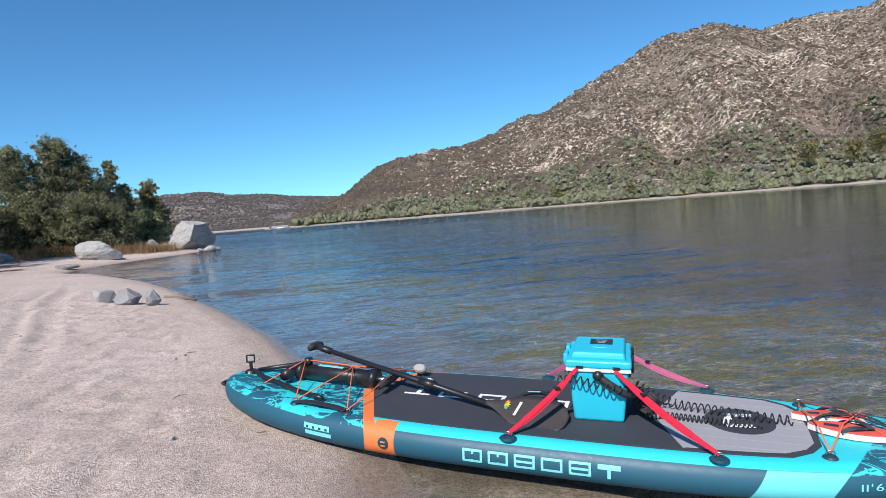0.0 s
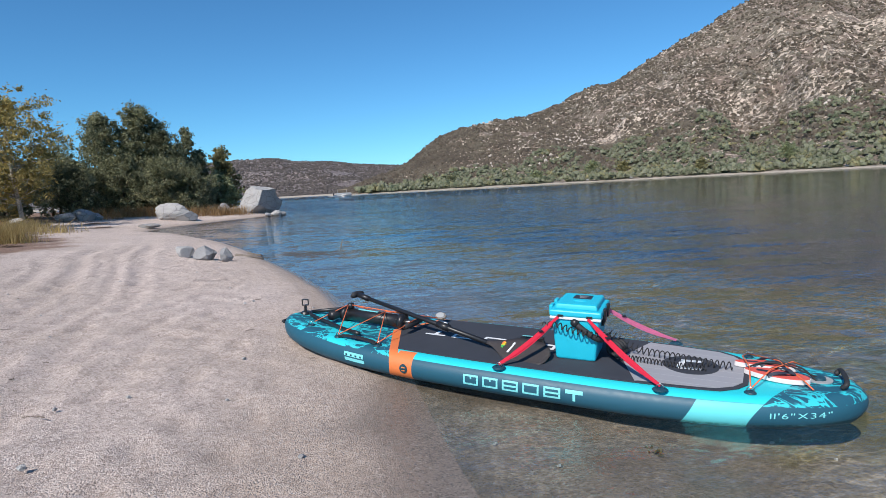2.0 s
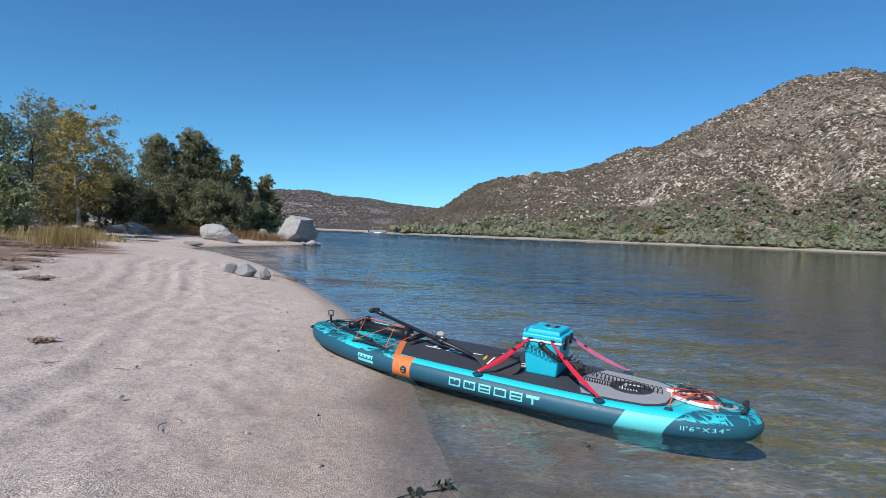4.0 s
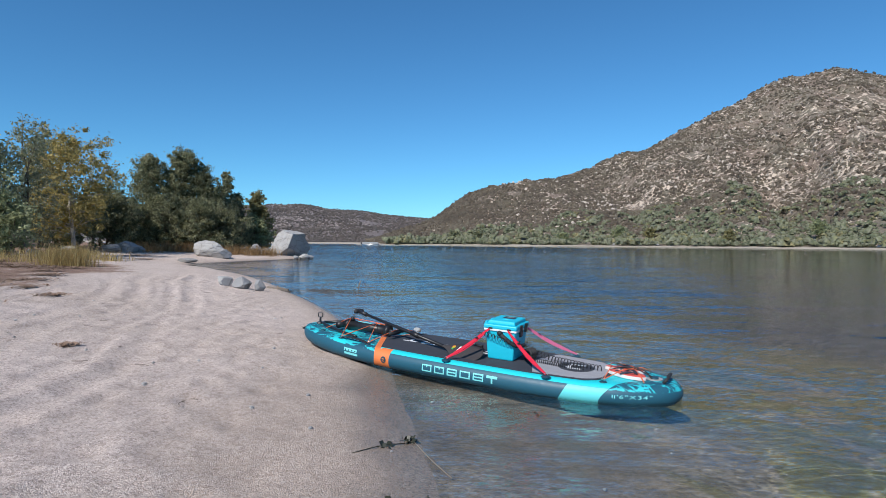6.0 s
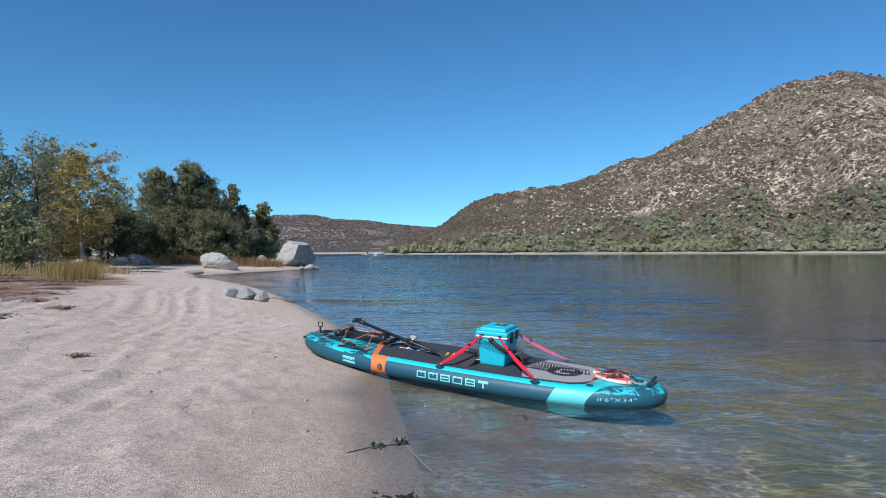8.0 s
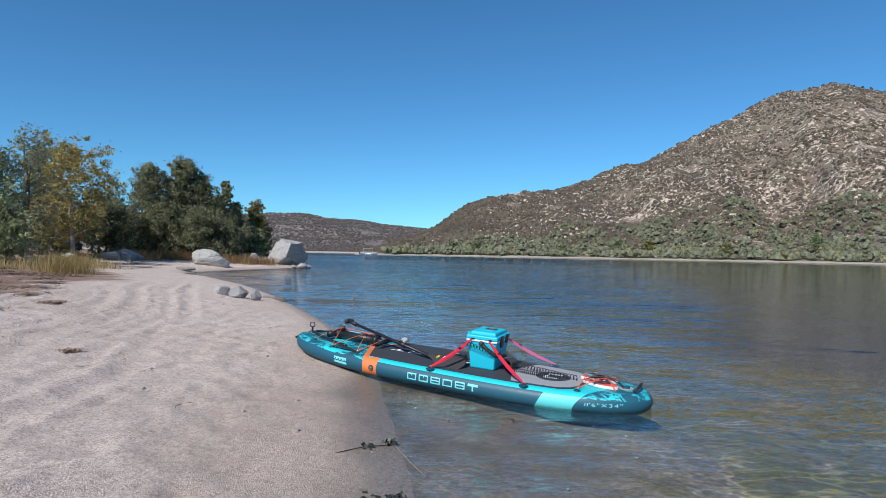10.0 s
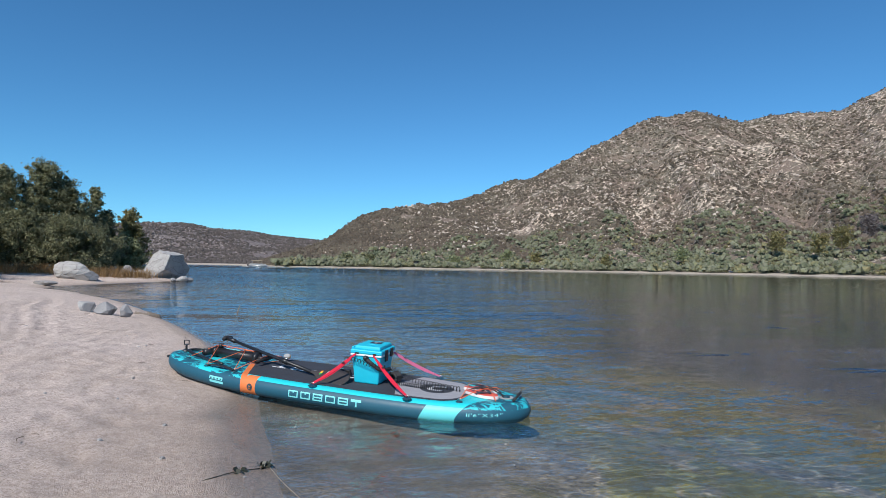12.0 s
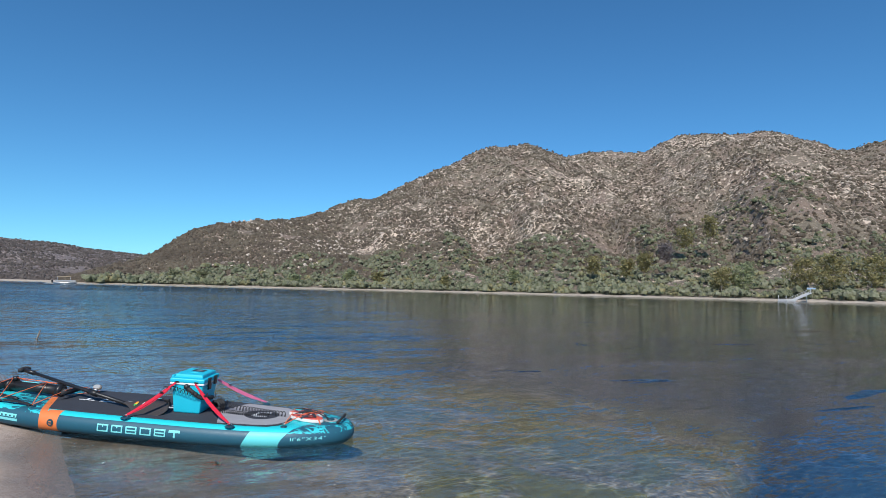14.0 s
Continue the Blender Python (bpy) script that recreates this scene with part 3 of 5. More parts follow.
def main_height(az, s):
    """Place on the near mountain: s runs from the shore (0) over the skyline (1) and beyond."""
    r0 = float(near_shore(az))
    r1 = float(np.interp(az, [-6, 5, 15, 30, 45, 60, 90, 130], [340, 400, 455, 540, 600, 640, 640, 500]))
    el = float(np.interp(az, MAIN_AZ, MAIN_EL))
    top = math.tan(radians(el)) * r1 + EYE[2]
    r = r0 + (r1 - r0) * s
    if s <= 1:
        z = top * (0.10 * s + 0.90 * s**1.45) if s > 0 else -3.0
    else:
        z = top * (1 - 1.2 * (s - 1))
    x, y = EYE[0] + r * math.sin(radians(az)), EYE[1] + r * math.cos(radians(az))
    k = smooth01((s - 0.05) / 0.3) * (1 - 0.55 * smooth01((s - 0.75) / 0.25))
    gully = noise.fractal((az * 0.16 + s * 1.5, s * 0.9, 4.0), 1.0, 2.0, 4) * 0.13 * top
    rough = noise.fractal((x * 0.018, y * 0.018, 1.0), 0.8, 2.1, 5) * 0.045 * top + noise.noise((x * 0.09, y * 0.09, 7.0)) * 1.4
    edge = noise.fractal((x * 0.05, y * 0.05, 2.0), 0.8, 2.1, 3) * 0.9 * smooth01((s - 0.7) / 0.3) * min(1.0, top / 40)
    return x, y, z + float(k) * (gully + rough) + float(edge)


def far_height(az, s):
    r = 480 + 460 * s
    el = float(np.interp(az, FAR_AZ, FAR_EL))
    top = math.tan(radians(el)) * 860 + 1.1
    t = s / 0.826
    z = top * t**1.15 if t <= 1 else top * (1 - 1.5 * (t - 1))
    x, y = EYE[0] + r * math.sin(radians(az)), EYE[1] + r * math.cos(radians(az))
    z += float(smooth01(s * 3)) * top * 0.16 * noise.fractal((x * 0.008, y * 0.008, 3.0), 0.8, 2.0, 5) * (1 - 0.6 * float(smooth01((t - 0.6) / 0.4)))
    return x, y, z - (2.5 if s <= 0 else 0)


def hill(name, height, az0, az1, na, ns, s1, material, label):
    verts = [height(az0 + (az1 - az0) * i / na, s1 * j / ns) for j in range(ns + 1) for i in range(na + 1)]
    faces = [(j * (na + 1) + i, j * (na + 1) + i + 1, (j + 1) * (na + 1) + i + 1, (j + 1) * (na + 1) + i) for j in range(ns) for i in range(na)]
    return tagged(ob_from(name, verts, faces, material), label, "hill", kind="structure")


hill("hillside", main_height, -6, 128, 420, 110, 1.35, HILL, "brown chaparral mountainside with pale rock outcrops above the lake")
hill("far_hillside", far_height, -60, 14, 200, 50, 1.0, FAR_HILL, "brown low ridge at the far end of the lake, tinted for haze")


def shore_strip():
    """The pale dry band along the far waterline."""
    verts, faces = [], []
    for i in range(300):
        az = -7 + 134 * i / 299
        r0, w = float(near_shore(az)), 1.0 + 0.9 * noise.noise((az * 0.7, 0, 0))
        for r, z in ((r0 - 4.5, -0.6), (r0 - 3.0, 0.02 + 0.04 * w), (r0 - 0.5, 0.16 + 0.16 * w), (r0 + 5, 0.35 + 0.3 * w), (r0 + 8, -0.5)):
            verts.append((EYE[0] + r * math.sin(radians(az)), EYE[1] + r * math.cos(radians(az)), z))
        if i:
            a = 5 * (i - 1)
            faces += [(a + k, a + 5 + k, a + 6 + k, a + 1 + k) for k in range(4)]
    return tagged(ob_from("far_shore", verts, faces, SHORE), "pale gravel strand along the opposite shore", "shore", kind="structure")


shore_strip()


def far_strand():
    verts, faces = [], []
    for i in range(120):
        az = -60 + 74 * i / 119
        for r, z in ((477, -0.5), (479, 0.5), (487, 1.0), (494, -1)):
            verts.append((EYE[0] + r * math.sin(radians(az)), EYE[1] + r * math.cos(radians(az)), z))
        if i:
            a = 4 * (i - 1)
            faces += [(a + k, a + 4 + k, a + 5 + k, a + 1 + k) for k in range(3)]
    return tagged(ob_from("distant_shore", verts, faces, SHORE), "thin pale strand below the distant ridge", "shore", kind="structure")


far_strand()

# ---- scrub on the slopes ----
rng = np.random.default_rng(7)
DOME = np.array([(math.cos(a) * c, math.sin(a) * c, h) for c, h in ((0.95, -0.2), (0.80, 0.60)) for a in np.arange(5) * math.pi * 0.4 + c * 3] + [(0.1, 0, 1.0)])
DOME_F = [(k, (k + 1) % 5, 5 + (k + 1) % 5, 5 + k) for k in range(5)] + [(5 + k, 5 + (k + 1) % 5, 10) for k in range(5)]


def scatter(name, places, sizes, material, label, category, flat=1.0):
    """Many rough low bushes in one mesh."""
    n, m = len(places), len(DOME)
    jit = 1 + rng.uniform(-0.32, 0.32, (n, m, 1))
    turn = rng.uniform(0, 6.28, n)
    c, s = np.cos(turn)[:, None], np.sin(turn)[:, None]
    v = np.stack([DOME[None, :, 0] * c - DOME[None, :, 1] * s, DOME[None, :, 0] * s + DOME[None, :, 1] * c, np.repeat(DOME[None, :, 2], n, 0) * flat], -1)
    v = v * jit * np.array(sizes)[:, None, None] + np.array(places)[:, None, :]
    faces = [tuple(q + m * i for q in face) for i in range(n) for face in DOME_F]
    return tagged(ob_from(name, v.reshape(-1, 3), faces, material, smooth=False), label, category, kind="stuff")


def slope_scrub():
    places, sizes = [], []
    while len(places) < 62000:
        az, s = rng.uniform(-5, 80), rng.uniform(0.10, 1.0) ** 0.85
        x, y, z = main_height(az, s)
        thick = noise.fractal((x * 0.03, y * 0.03, 11.0), 0.8, 2.0, 3)
        if thick < -0.55 + 0.45 * rng.uniform():
            continue
        places.append((x, y, z - 0.1))
        sizes.append((0.36 + 0.90 * rng.uniform() ** 2.2) * (1.2 if s < 0.35 else 1.0))
    for _ in range(4500):
        x, y, z = main_height(rng.uniform(-6, 4), rng.uniform(0.04, 1.0))
        places.append((x, y, z - 0.1))
        sizes.append(0.4 + 1.0 * rng.uniform() ** 2)
    scatter("hillside_scrub", places, sizes, SHRUB, "low brown and olive scrub dotted over the mountainside", "scrub")


def slope_rocks():
    places, sizes = [], []
    while len(places) < 3500:
        az, s = rng.uniform(3, 80), rng.uniform(0.26, 1.0)
        x, y, z = main_height(az, s)
        if noise.fractal((x * 0.014, y * 0.014, 21.0), 0.8, 2.0, 3) < -0.35 + 0.6 * rng.uniform():
            continue
        places.append((x, y, z + 0.25))
        sizes.append(0.26 + rng.uniform(0.0, 1.0) ** 4 * 0.85)
    scatter("hillside_rocks", places, sizes, OUTCROP, "pale boulders and outcrops on the mountainside", "rocks", 1.1)


def leaf_cards(centres, spread, size, count, droop=0.3, rand=rng, wide=0.45):
    """Small pointed leaves on loose clumps round the given centres, turned outwards: vertices and faces."""
    k = rand.integers(0, len(centres), count)
    d = rand.normal(0, 1, (count, 3))
    d /= np.linalg.norm(d, axis=1, keepdims=True)
    far = np.array(spread)[k] * (0.35 + 0.8 * rand.uniform(0, 1, count) ** 0.6)
    far = np.where(rand.uniform(0, 1, count) < 0.16, far * rand.uniform(1.0, 2.3, count), far)
    p = np.array(centres)[k] + d * far[:, None] * np.array([1, 1, 0.85])
    out = d * 1.1 + rand.normal(0, 0.55, (count, 3)) + np.array([0, 0, 0.25])
    out /= np.linalg.norm(out, axis=1, keepdims=True)
    a = np.cross(out, rand.normal(0, 1, (count, 3)) + np.array([0, 0, -droop]))
    a /= np.linalg.norm(a, axis=1, keepdims=True) + 1e-9
    b = np.cross(a, out)
    s = size * rand.uniform(0.6, 1.4, (count, 1))
    v = np.stack([p - a * s, p + b * s * wide, p + a * s, p - b * s * wide], 1).reshape(-1, 3)
    f = np.arange(count * 4).reshape(-1, 4)
    return v, f


def shore_scrub():
    """Green belt of rounded bushes and small trees along the far shore."""
    verts, faces, base = [], [], 0
    places, sizes = [], []
    n = 0
    while n < 4000:
        az = rng.uniform(-4, 72)
        s = rng.uniform(0.0, 1.0) ** 1.35 * (0.34 + 0.14 * noise.noise((az * 0.25, 0, 0)) + (0.16 if 47 < az < 60 else 0.0))
        x, y, z = main_height(az, max(0.005, s))
        z = max(z, 0.9)
        if s < 0.008 and rng.uniform() < 0.4 or noise.noise((x * 0.06, y * 0.06, 40.0)) < -0.38:
            continue
        size = (1.1 + 2.5 * rng.uniform() ** 1.8) * (1.3 if az < 8 else 1.0)
        n += 1
        c = [(x + rng.uniform(-1, 1) * size * 0.62, y + rng.uniform(-1, 1) * size * 0.62, z + rng.uniform(0.0, 0.6) * size) for _ in range(5)]
        r = list(size * rng.uniform(0.26, 0.56, 5))
        places += c
        sizes += [q * 0.72 for q in r]
        v, f = leaf_cards(c, r, 0.21, 78, wide=0.6)
        verts.append(v)
        faces.append(f + base)
        base += len(v)
    scatter("shore_bushes", places, sizes, BELT, "grey-green rounded bushes along the opposite shore", "bushes")
    return tagged(ob_from("shore_scrub", np.concatenate(verts), np.concatenate(faces), BELT, smooth=False), "grey-green leafy shoots on bushes along the opposite shore", "bushes", kind="stuff")


def far_scrub():
    places, sizes = [], []
    while len(places) < 16000:
        az, q = rng.uniform(-24, 6), rng.uniform(0.02, 0.84)
        x, y, z = far_height(az, q)
        if noise.fractal((x * 0.012, y * 0.012, 13.0), 0.8, 2.0, 3) < -0.6 + 0.6 * rng.uniform():
            continue
        places.append((x, y, z - 0.1))
        sizes.append(rng.uniform(0.6, 1.5))
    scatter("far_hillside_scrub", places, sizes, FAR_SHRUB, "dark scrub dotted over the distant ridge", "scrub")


slope_scrub()
far_scrub()
slope_rocks()
shore_scrub()


# ---- trees on the point ----
def grow(name, at, height, crown, leaves, bark, leaf, size, label, lean=(0, 0), trunk=0.12, low=0.15, seed=1, group="trees on the bank", kind_of="tree", stems=1, rounded=False):
    """A tapered trunk with limbs and a crown of many separate leaves in uneven clumps."""
    rand = np.random.default_rng(seed)
    z0 = float(ground_height(at[0], at[1])) - 0.05
    root = empty(name, Matrix.Translation((at[0], at[1], z0)), label, kind_of, group)
    verts, faces, tips, spread = [], [], [], []

    def limb(path, r0, r1):
        v, f = tube_data(path, list(np.linspace(r0, r1, len(path))), 5)
        base = len(verts)
        verts.extend(v)
        faces.extend(tuple(q + base for q in g) for g in f)

    boughs = 80 if stems == 1 else 24
    for s in range(stems):
        off = Vector((rand.uniform(-0.5, 0.5), rand.uniform(-0.5, 0.5), 0)) * (0.5 * crown if stems > 1 else 0)
        tilt = Vector((lean[0] + rand.uniform(-0.10, 0.10) + 0.12 * off.x, lean[1] + rand.uniform(-0.1, 0.1), 1))
        hh = height * (1 if s == 0 else rand.uniform(0.65, 0.98))
        spine = [off + tilt * (hh * t) + Vector((rand.uniform(-1, 1), rand.uniform(-1, 1), 0)) * 0.03 * hh * t for t in np.linspace(0, 0.95, 9)]
        limb(spine, trunk, trunk * 0.12)
        for i in range(boughs):
            t = low + (0.99 - low) * (i + rand.uniform()) / boughs
            j = min(7, int(t * 8))
            a = spine[j].lerp(spine[j + 1], min(1, t * 8 - j))
            ang = rand.uniform(0, 2 * math.pi)
            girth = min(1.0, 0.55 + 1.6 * t) * (1 - max(0.0, (t - 0.25) / 0.75) ** 1.15) ** 0.9 + 0.09
            if rounded:
                girth = math.sqrt(max(0.05, 1 - ((t - 0.48) / 0.56) ** 2))
            reach = crown * girth * rand.uniform(0.45, 1.12)
            end = a + Vector((math.cos(ang) * reach, math.sin(ang) * reach, reach * rand.uniform(0.0, 0.7)))
            limb([a, a.lerp(end, 0.5) + Vector((0, 0, 0.06 * reach)), end], trunk * 0.28 * (1 - 0.6 * t), trunk * 0.04)
            for q in (0.35, 0.55, 0.75, 0.9, 1.02):
                tips.append(a.lerp(end, q) + Vector(rand.normal(0, 0.12 * crown, 3)))
                spread.append(crown * rand.uniform(0.05, 0.17))
    ob_from("trunk", verts, faces, bark, root)
    v, f = leaf_cards([tuple(t) for t in tips], spread, size, leaves, 0.4, rand)
    ob_from("crown", v, f, leaf, root, smooth=False)
    return root


def polar(az, r):
    return (EYE[0] + r * math.sin(radians(az)), EYE[1] + r * math.cos(radians(az)))


TREES = (
    ("willow", -36.6, 27, 5.4, 1.5, 10000, BARK, WILLOW, 0.062, "leafy green willow with many thin stems", 0.0, 0.06, 0.05, 5),
    ("willow", -40.5, 25, 5.6, 1.8, 9500, BARK, WILLOW, 0.062, "leafy green willow with many thin stems", 0.0, 0.06, 0.05, 5),
    ("willow", -34.6, 30, 6.0, 1.5, 7500, BARK, DUSTY, 0.060, "grey-green feathery willow with many thin stems", 0.0, 0.05, 0.06, 6),
    ("willow", -38.4, 29, 6.7, 1.6, 8000, BARK, WILLOW, 0.060, "leafy green willow with many thin stems", 0.0, 0.05, 0.06, 6),
    ("willow", -33.4, 37, 6.6, 1.7, 9000, BARK, DUSTY, 0.075, "grey-green willow standing behind the beach", 0.0, 0.07, 0.08, 4),
    ("sycamore", -30.6, 34, 5.6, 2.15, 15000, PALE_BARK, YELLOW, 0.070, "sycamore with yellowing leaves and a pale leaning trunk", -0.06, 0.11, 0.14, 1),
    ("willow", -28.6, 41, 4.6, 1.8, 11000, BARK, DUSTY, 0.070, "grey-green bushy tree behind the boulders", 0.0, 0.08, 0.03, 3),
    ("oak", -25.2, 42, 5.8, 2.2, 38000, BARK, OAK, 0.066, "dense dark green tree with low boughs", 0.0, 0.16, 0.02, 1),
    ("oak", -22.2, 43, 6.5, 2.0, 38000, BARK, OAK, 0.066, "tall dark tree with a thin brownish top", 0.0, 0.16, 0.02, 1),
    ("oak", -20.2, 43, 5.4, 2.0, 32000, BARK, OAK, 0.066, "dense dark green tree with low boughs", 0.0, 0.14, 0.02, 1),
    ("oak", -19.1, 45, 5.7, 1.1, 14000, BARK, OAK, 0.066, "slim dark green tree with a pointed top", 0.0, 0.12, 0.02, 1),
    ("oak", -18.3, 45, 4.2, 1.3, 14000, BARK, OAK, 0.066, "dense dark green tree with low boughs", 0.0, 0.12, 0.02, 1),
    ("small_tree", -15.9, 47, 4.6, 1.25, 12000, BARK, YELLOW_GREEN, 0.085, "small tree with a sparse brownish top", 0.0, 0.08, 0.10, 1),
    ("bush", -16.2, 46, 2.8, 1.2, 10000, BARK, WILLOW, 0.080, "rounded green bush at the trees' edge", 0.0, 0.06, 0.02, 1),
    ("bush", -23.8, 40.5, 3.2, 2.3, 18000, BARK, OAK, 0.066, "dark low bush under the trees", 0.0, 0.08, 0.02, 1),
    ("bush", -20.8, 41, 3.0, 2.3, 18000, BARK, OAK, 0.066, "dark low bush under the trees", 0.0, 0.08, 0.02, 1),
    ("bush", -18.6, 42.5, 2.6, 1.6, 15000, BARK, OAK, 0.066, "dark low bush under the trees", 0.0, 0.08, 0.02, 1),
    ("bush", -27.4, 39, 3.2, 1.9, 15000, BARK, OAK, 0.066, "dark low bush under the trees", 0.0, 0.08, 0.02, 1),
    ("bush", -31.8, 38, 3.0, 2.0, 12000, BARK, DUSTY, 0.085, "grey-green low bush under the trees", 0.0, 0.08, 0.02, 1),
    ("bush", -35.2, 23, 2.3, 0.9, 7000, BARK, WILLOW, 0.055, "leafy green willow shrub with upright stems", 0.0, 0.03, 0.02, 5),
    ("willow", -46, 30, 6.5, 2.4, 9000, BARK, WILLOW, 0.09, "leafy green willow with many thin stems", 0.0, 0.10, 0.03, 4),
    ("willow", -42, 38, 6.5, 2.6, 9000, BARK, DUSTY, 0.10, "grey-green willow standing behind the beach", 0.0, 0.10, 0.03, 4),
)
for k, (name, az, r, h, crown, n, bark, leaf, size, label, lean, trunk, low, stems) in enumerate(TREES):
    grow(name, polar(az, r), h, crown, n, bark, leaf, size, label, (lean, 0), trunk, low, 3 + k, kind_of="bush" if name == "bush" else "tree", stems=stems, rounded=name == "sycamore")


# ---- rocks ----
def boulder(name, at, size, material, label, seed, group="", sink=0.12, turn=0.0, flats=6, rough=0.05, sub=3, base=None, planes=()):
    """A weathered block: a ball cut by planes, then roughened."""
    rand = random.Random(seed)
    bm = bmesh.new()
    bmesh.ops.create_icosphere(bm, subdivisions=2 if sub > 1 else 1, radius=1.08)
    cuts = list(planes) or [((rand.uniform(-1, 1), rand.uniform(-1, 1), rand.uniform(-0.5, 0.9)), rand.uniform(0.55, 0.82)) for _ in range(flats)]
    for n, d in cuts:
        n = Vector(n).normalized()
        got = bmesh.ops.bisect_plane(bm, geom=bm.verts[:] + bm.edges[:] + bm.faces[:], plane_co=n * d, plane_no=n, clear_outer=True)
        rim = [e for e in got["geom_cut"] if isinstance(e, bmesh.types.BMEdge)]
        if rim:
            bmesh.ops.contextual_create(bm, geom=rim)
    bmesh.ops.triangulate(bm, faces=bm.faces)
    if sub > 1:
        for _ in range(sub - 1):
            longest = [e for e in bm.edges if e.calc_length() > 0.16]
            bmesh.ops.subdivide_edges(bm, edges=longest, cuts=1)
            bmesh.ops.triangulate(bm, faces=bm.faces)
        bmesh.ops.smooth_vert(bm, verts=bm.verts, factor=0.35 if size[0] > 0.6 else 0.12, use_axis_x=True, use_axis_y=True, use_axis_z=True)
    for q in bm.verts:
        k = noise.fractal(q.co * 2.2 + Vector((seed, 0, 0)), 0.8, 2.0, 5)
        q.co *= 1 + rough * k
        q.co = Vector((q.co.x * size[0], q.co.y * size[1], q.co.z * size[2]))
    low = min(q.co.z for q in bm.verts)
    z = (float(ground_height(at[0], at[1])) if base is None else base) - low - 2 * sink * size[2]
    ob = part(name, bm, material)
    ob.matrix_world = pose(at[0], at[1], z, 0, 0, turn)
    return tagged(ob, label, "rock", group)


def point_rock():
    """The big split block at the end of the sand."""
    x, y = -8.85, 33.8
    ob = boulder("boulder", (x, y), (1.45, 1.30, 1.22), PALE_GRANITE, "large pale granite boulder at the water's edge", 41, sink=0.12, turn=0, base=0.0, sub=4, rough=0.085,
                 planes=(((0.25, -0.1, 1), 0.66), ((0.90, -0.40, -0.18), 0.30), ((0.55, -0.45, -0.70), 0.42), ((-0.75, -0.35, 0.55), 0.70), ((-0.3, -1, 0.25), 0.66), ((0.9, 0.3, 0.5), 0.72), ((-0.9, 0.0, -0.1), 0.86)))
    return ob


point_rock()
boulder("boulder", (-11.8, 27.4), (0.95, 0.62, 0.50), PALE_GRANITE, "smooth low pale granite boulder on the sand", 12, sink=0.16, turn=-10, flats=4, rough=0.07)
boulder("boulder", (-11.0, 27.0), (0.52, 0.36, 0.28), GREY_GRANITE, "small grey stone against a pale boulder", 13, sink=0.2, turn=30)
boulder("rock", (-7.85, 32.7), (0.32, 0.26, 0.18), PALE_GRANITE, "small pale stones at the foot of a boulder", 14, "stones by the boulder", base=0.0)
boulder("rock", (-7.45, 32.9), (0.24, 0.22, 0.14), GREY_GRANITE, "small pale stones at the foot of a boulder", 15, "stones by the boulder", base=-0.02)
boulder("rock", (-8.3, 32.3), (0.2, 0.2, 0.12), PALE_GRANITE, "small pale stones at the foot of a boulder", 16, "stones by the boulder", base=0.0)
boulder("rock", (-11.4, 34.5), (0.45, 0.4, 0.35), GREY_GRANITE, "brownish stone at the edge of the reeds", 17, "stones by the reeds")
boulder("rock", (-10.6, 34.0), (0.35, 0.3, 0.22), GREY_GRANITE, "brownish stone at the edge of the reeds", 18, "stones by the reeds")
boulder("rock", (-11.2, 23.0), (0.5, 0.22, 0.10), GREY_GRANITE, "flat dark stone lying on the sand", 19)
for i, (az, r, s) in enumerate(((-31.0, 33, 0.30), (-27.9, 35, 0.42), (-26.7, 35.5, 0.50), (-25.9, 36.0, 0.30), (-33.4, 31, 0.2), (-36.0, 28, 0.25))):
    boulder("boulder", polar(az, r), (s * 1.2, s * 0.8, s * 0.62), PALE_GRANITE, "greyish boulder half hidden under the trees", 50 + i, "boulders under the trees", flats=5)
boulder("rock", (-3.88, 6.75), (0.145, 0.12, 0.115), PALE_GRANITE, "whitish angular stone on the beach sand", 24, "stones in a row on the sand", flats=14, sub=3)
boulder("rock", (-3.42, 6.32), (0.175, 0.14, 0.130), GREY_GRANITE, "rounded grey stone on the beach sand", 22, "stones in a row on the sand", flats=10, sub=3, turn=20)
boulder("rock", (-3.10, 6.30), (0.130, 0.11, 0.140), GREY_GRANITE, "grey-white speckled block on the beach sand", 27, "stones in a row on the sand", flats=14, sub=3, turn=50)


# ---- grass and reeds ----
def blades(name, places, height, width, material, label, category, seed, bend=0.9):
    rand = np.random.default_rng(seed)
    verts, faces = [], []
    for x, y in places:
        z = float(ground_height(x, y)) - 0.01
        h = height * rand.uniform(0.45, 1.1)
        a, lean = rand.uniform(0, 6.28), rand.uniform(0.05, bend) * h
        dx, dy = math.cos(a), math.sin(a)
        w = width * rand.uniform(0.7, 1.3)
        px, py = -dy * w, dx * w
        b = len(verts)
        verts += [(x - px, y - py, z), (x + px, y + py, z), (x + dx * lean * 0.4 + px * 0.7, y + dy * lean * 0.4 + py * 0.7, z + h * 0.6),
                  (x + dx * lean * 0.4 - px * 0.7, y + dy * lean * 0.4 - py * 0.7, z + h * 0.6), (x + dx * lean, y + dy * lean, z + h)]
        faces += [(b, b + 1, b + 2, b + 3), (b + 3, b + 2, b + 4)]
    return tagged(ob_from(name, verts, faces, material, smooth=False), label, category, kind="stuff")


def tuft(cx, cy, rx, ry, n, rand):
    return [(cx + rx * a, cy + ry * b) for a, b in rand.normal(0, 0.5, (n, 2))]


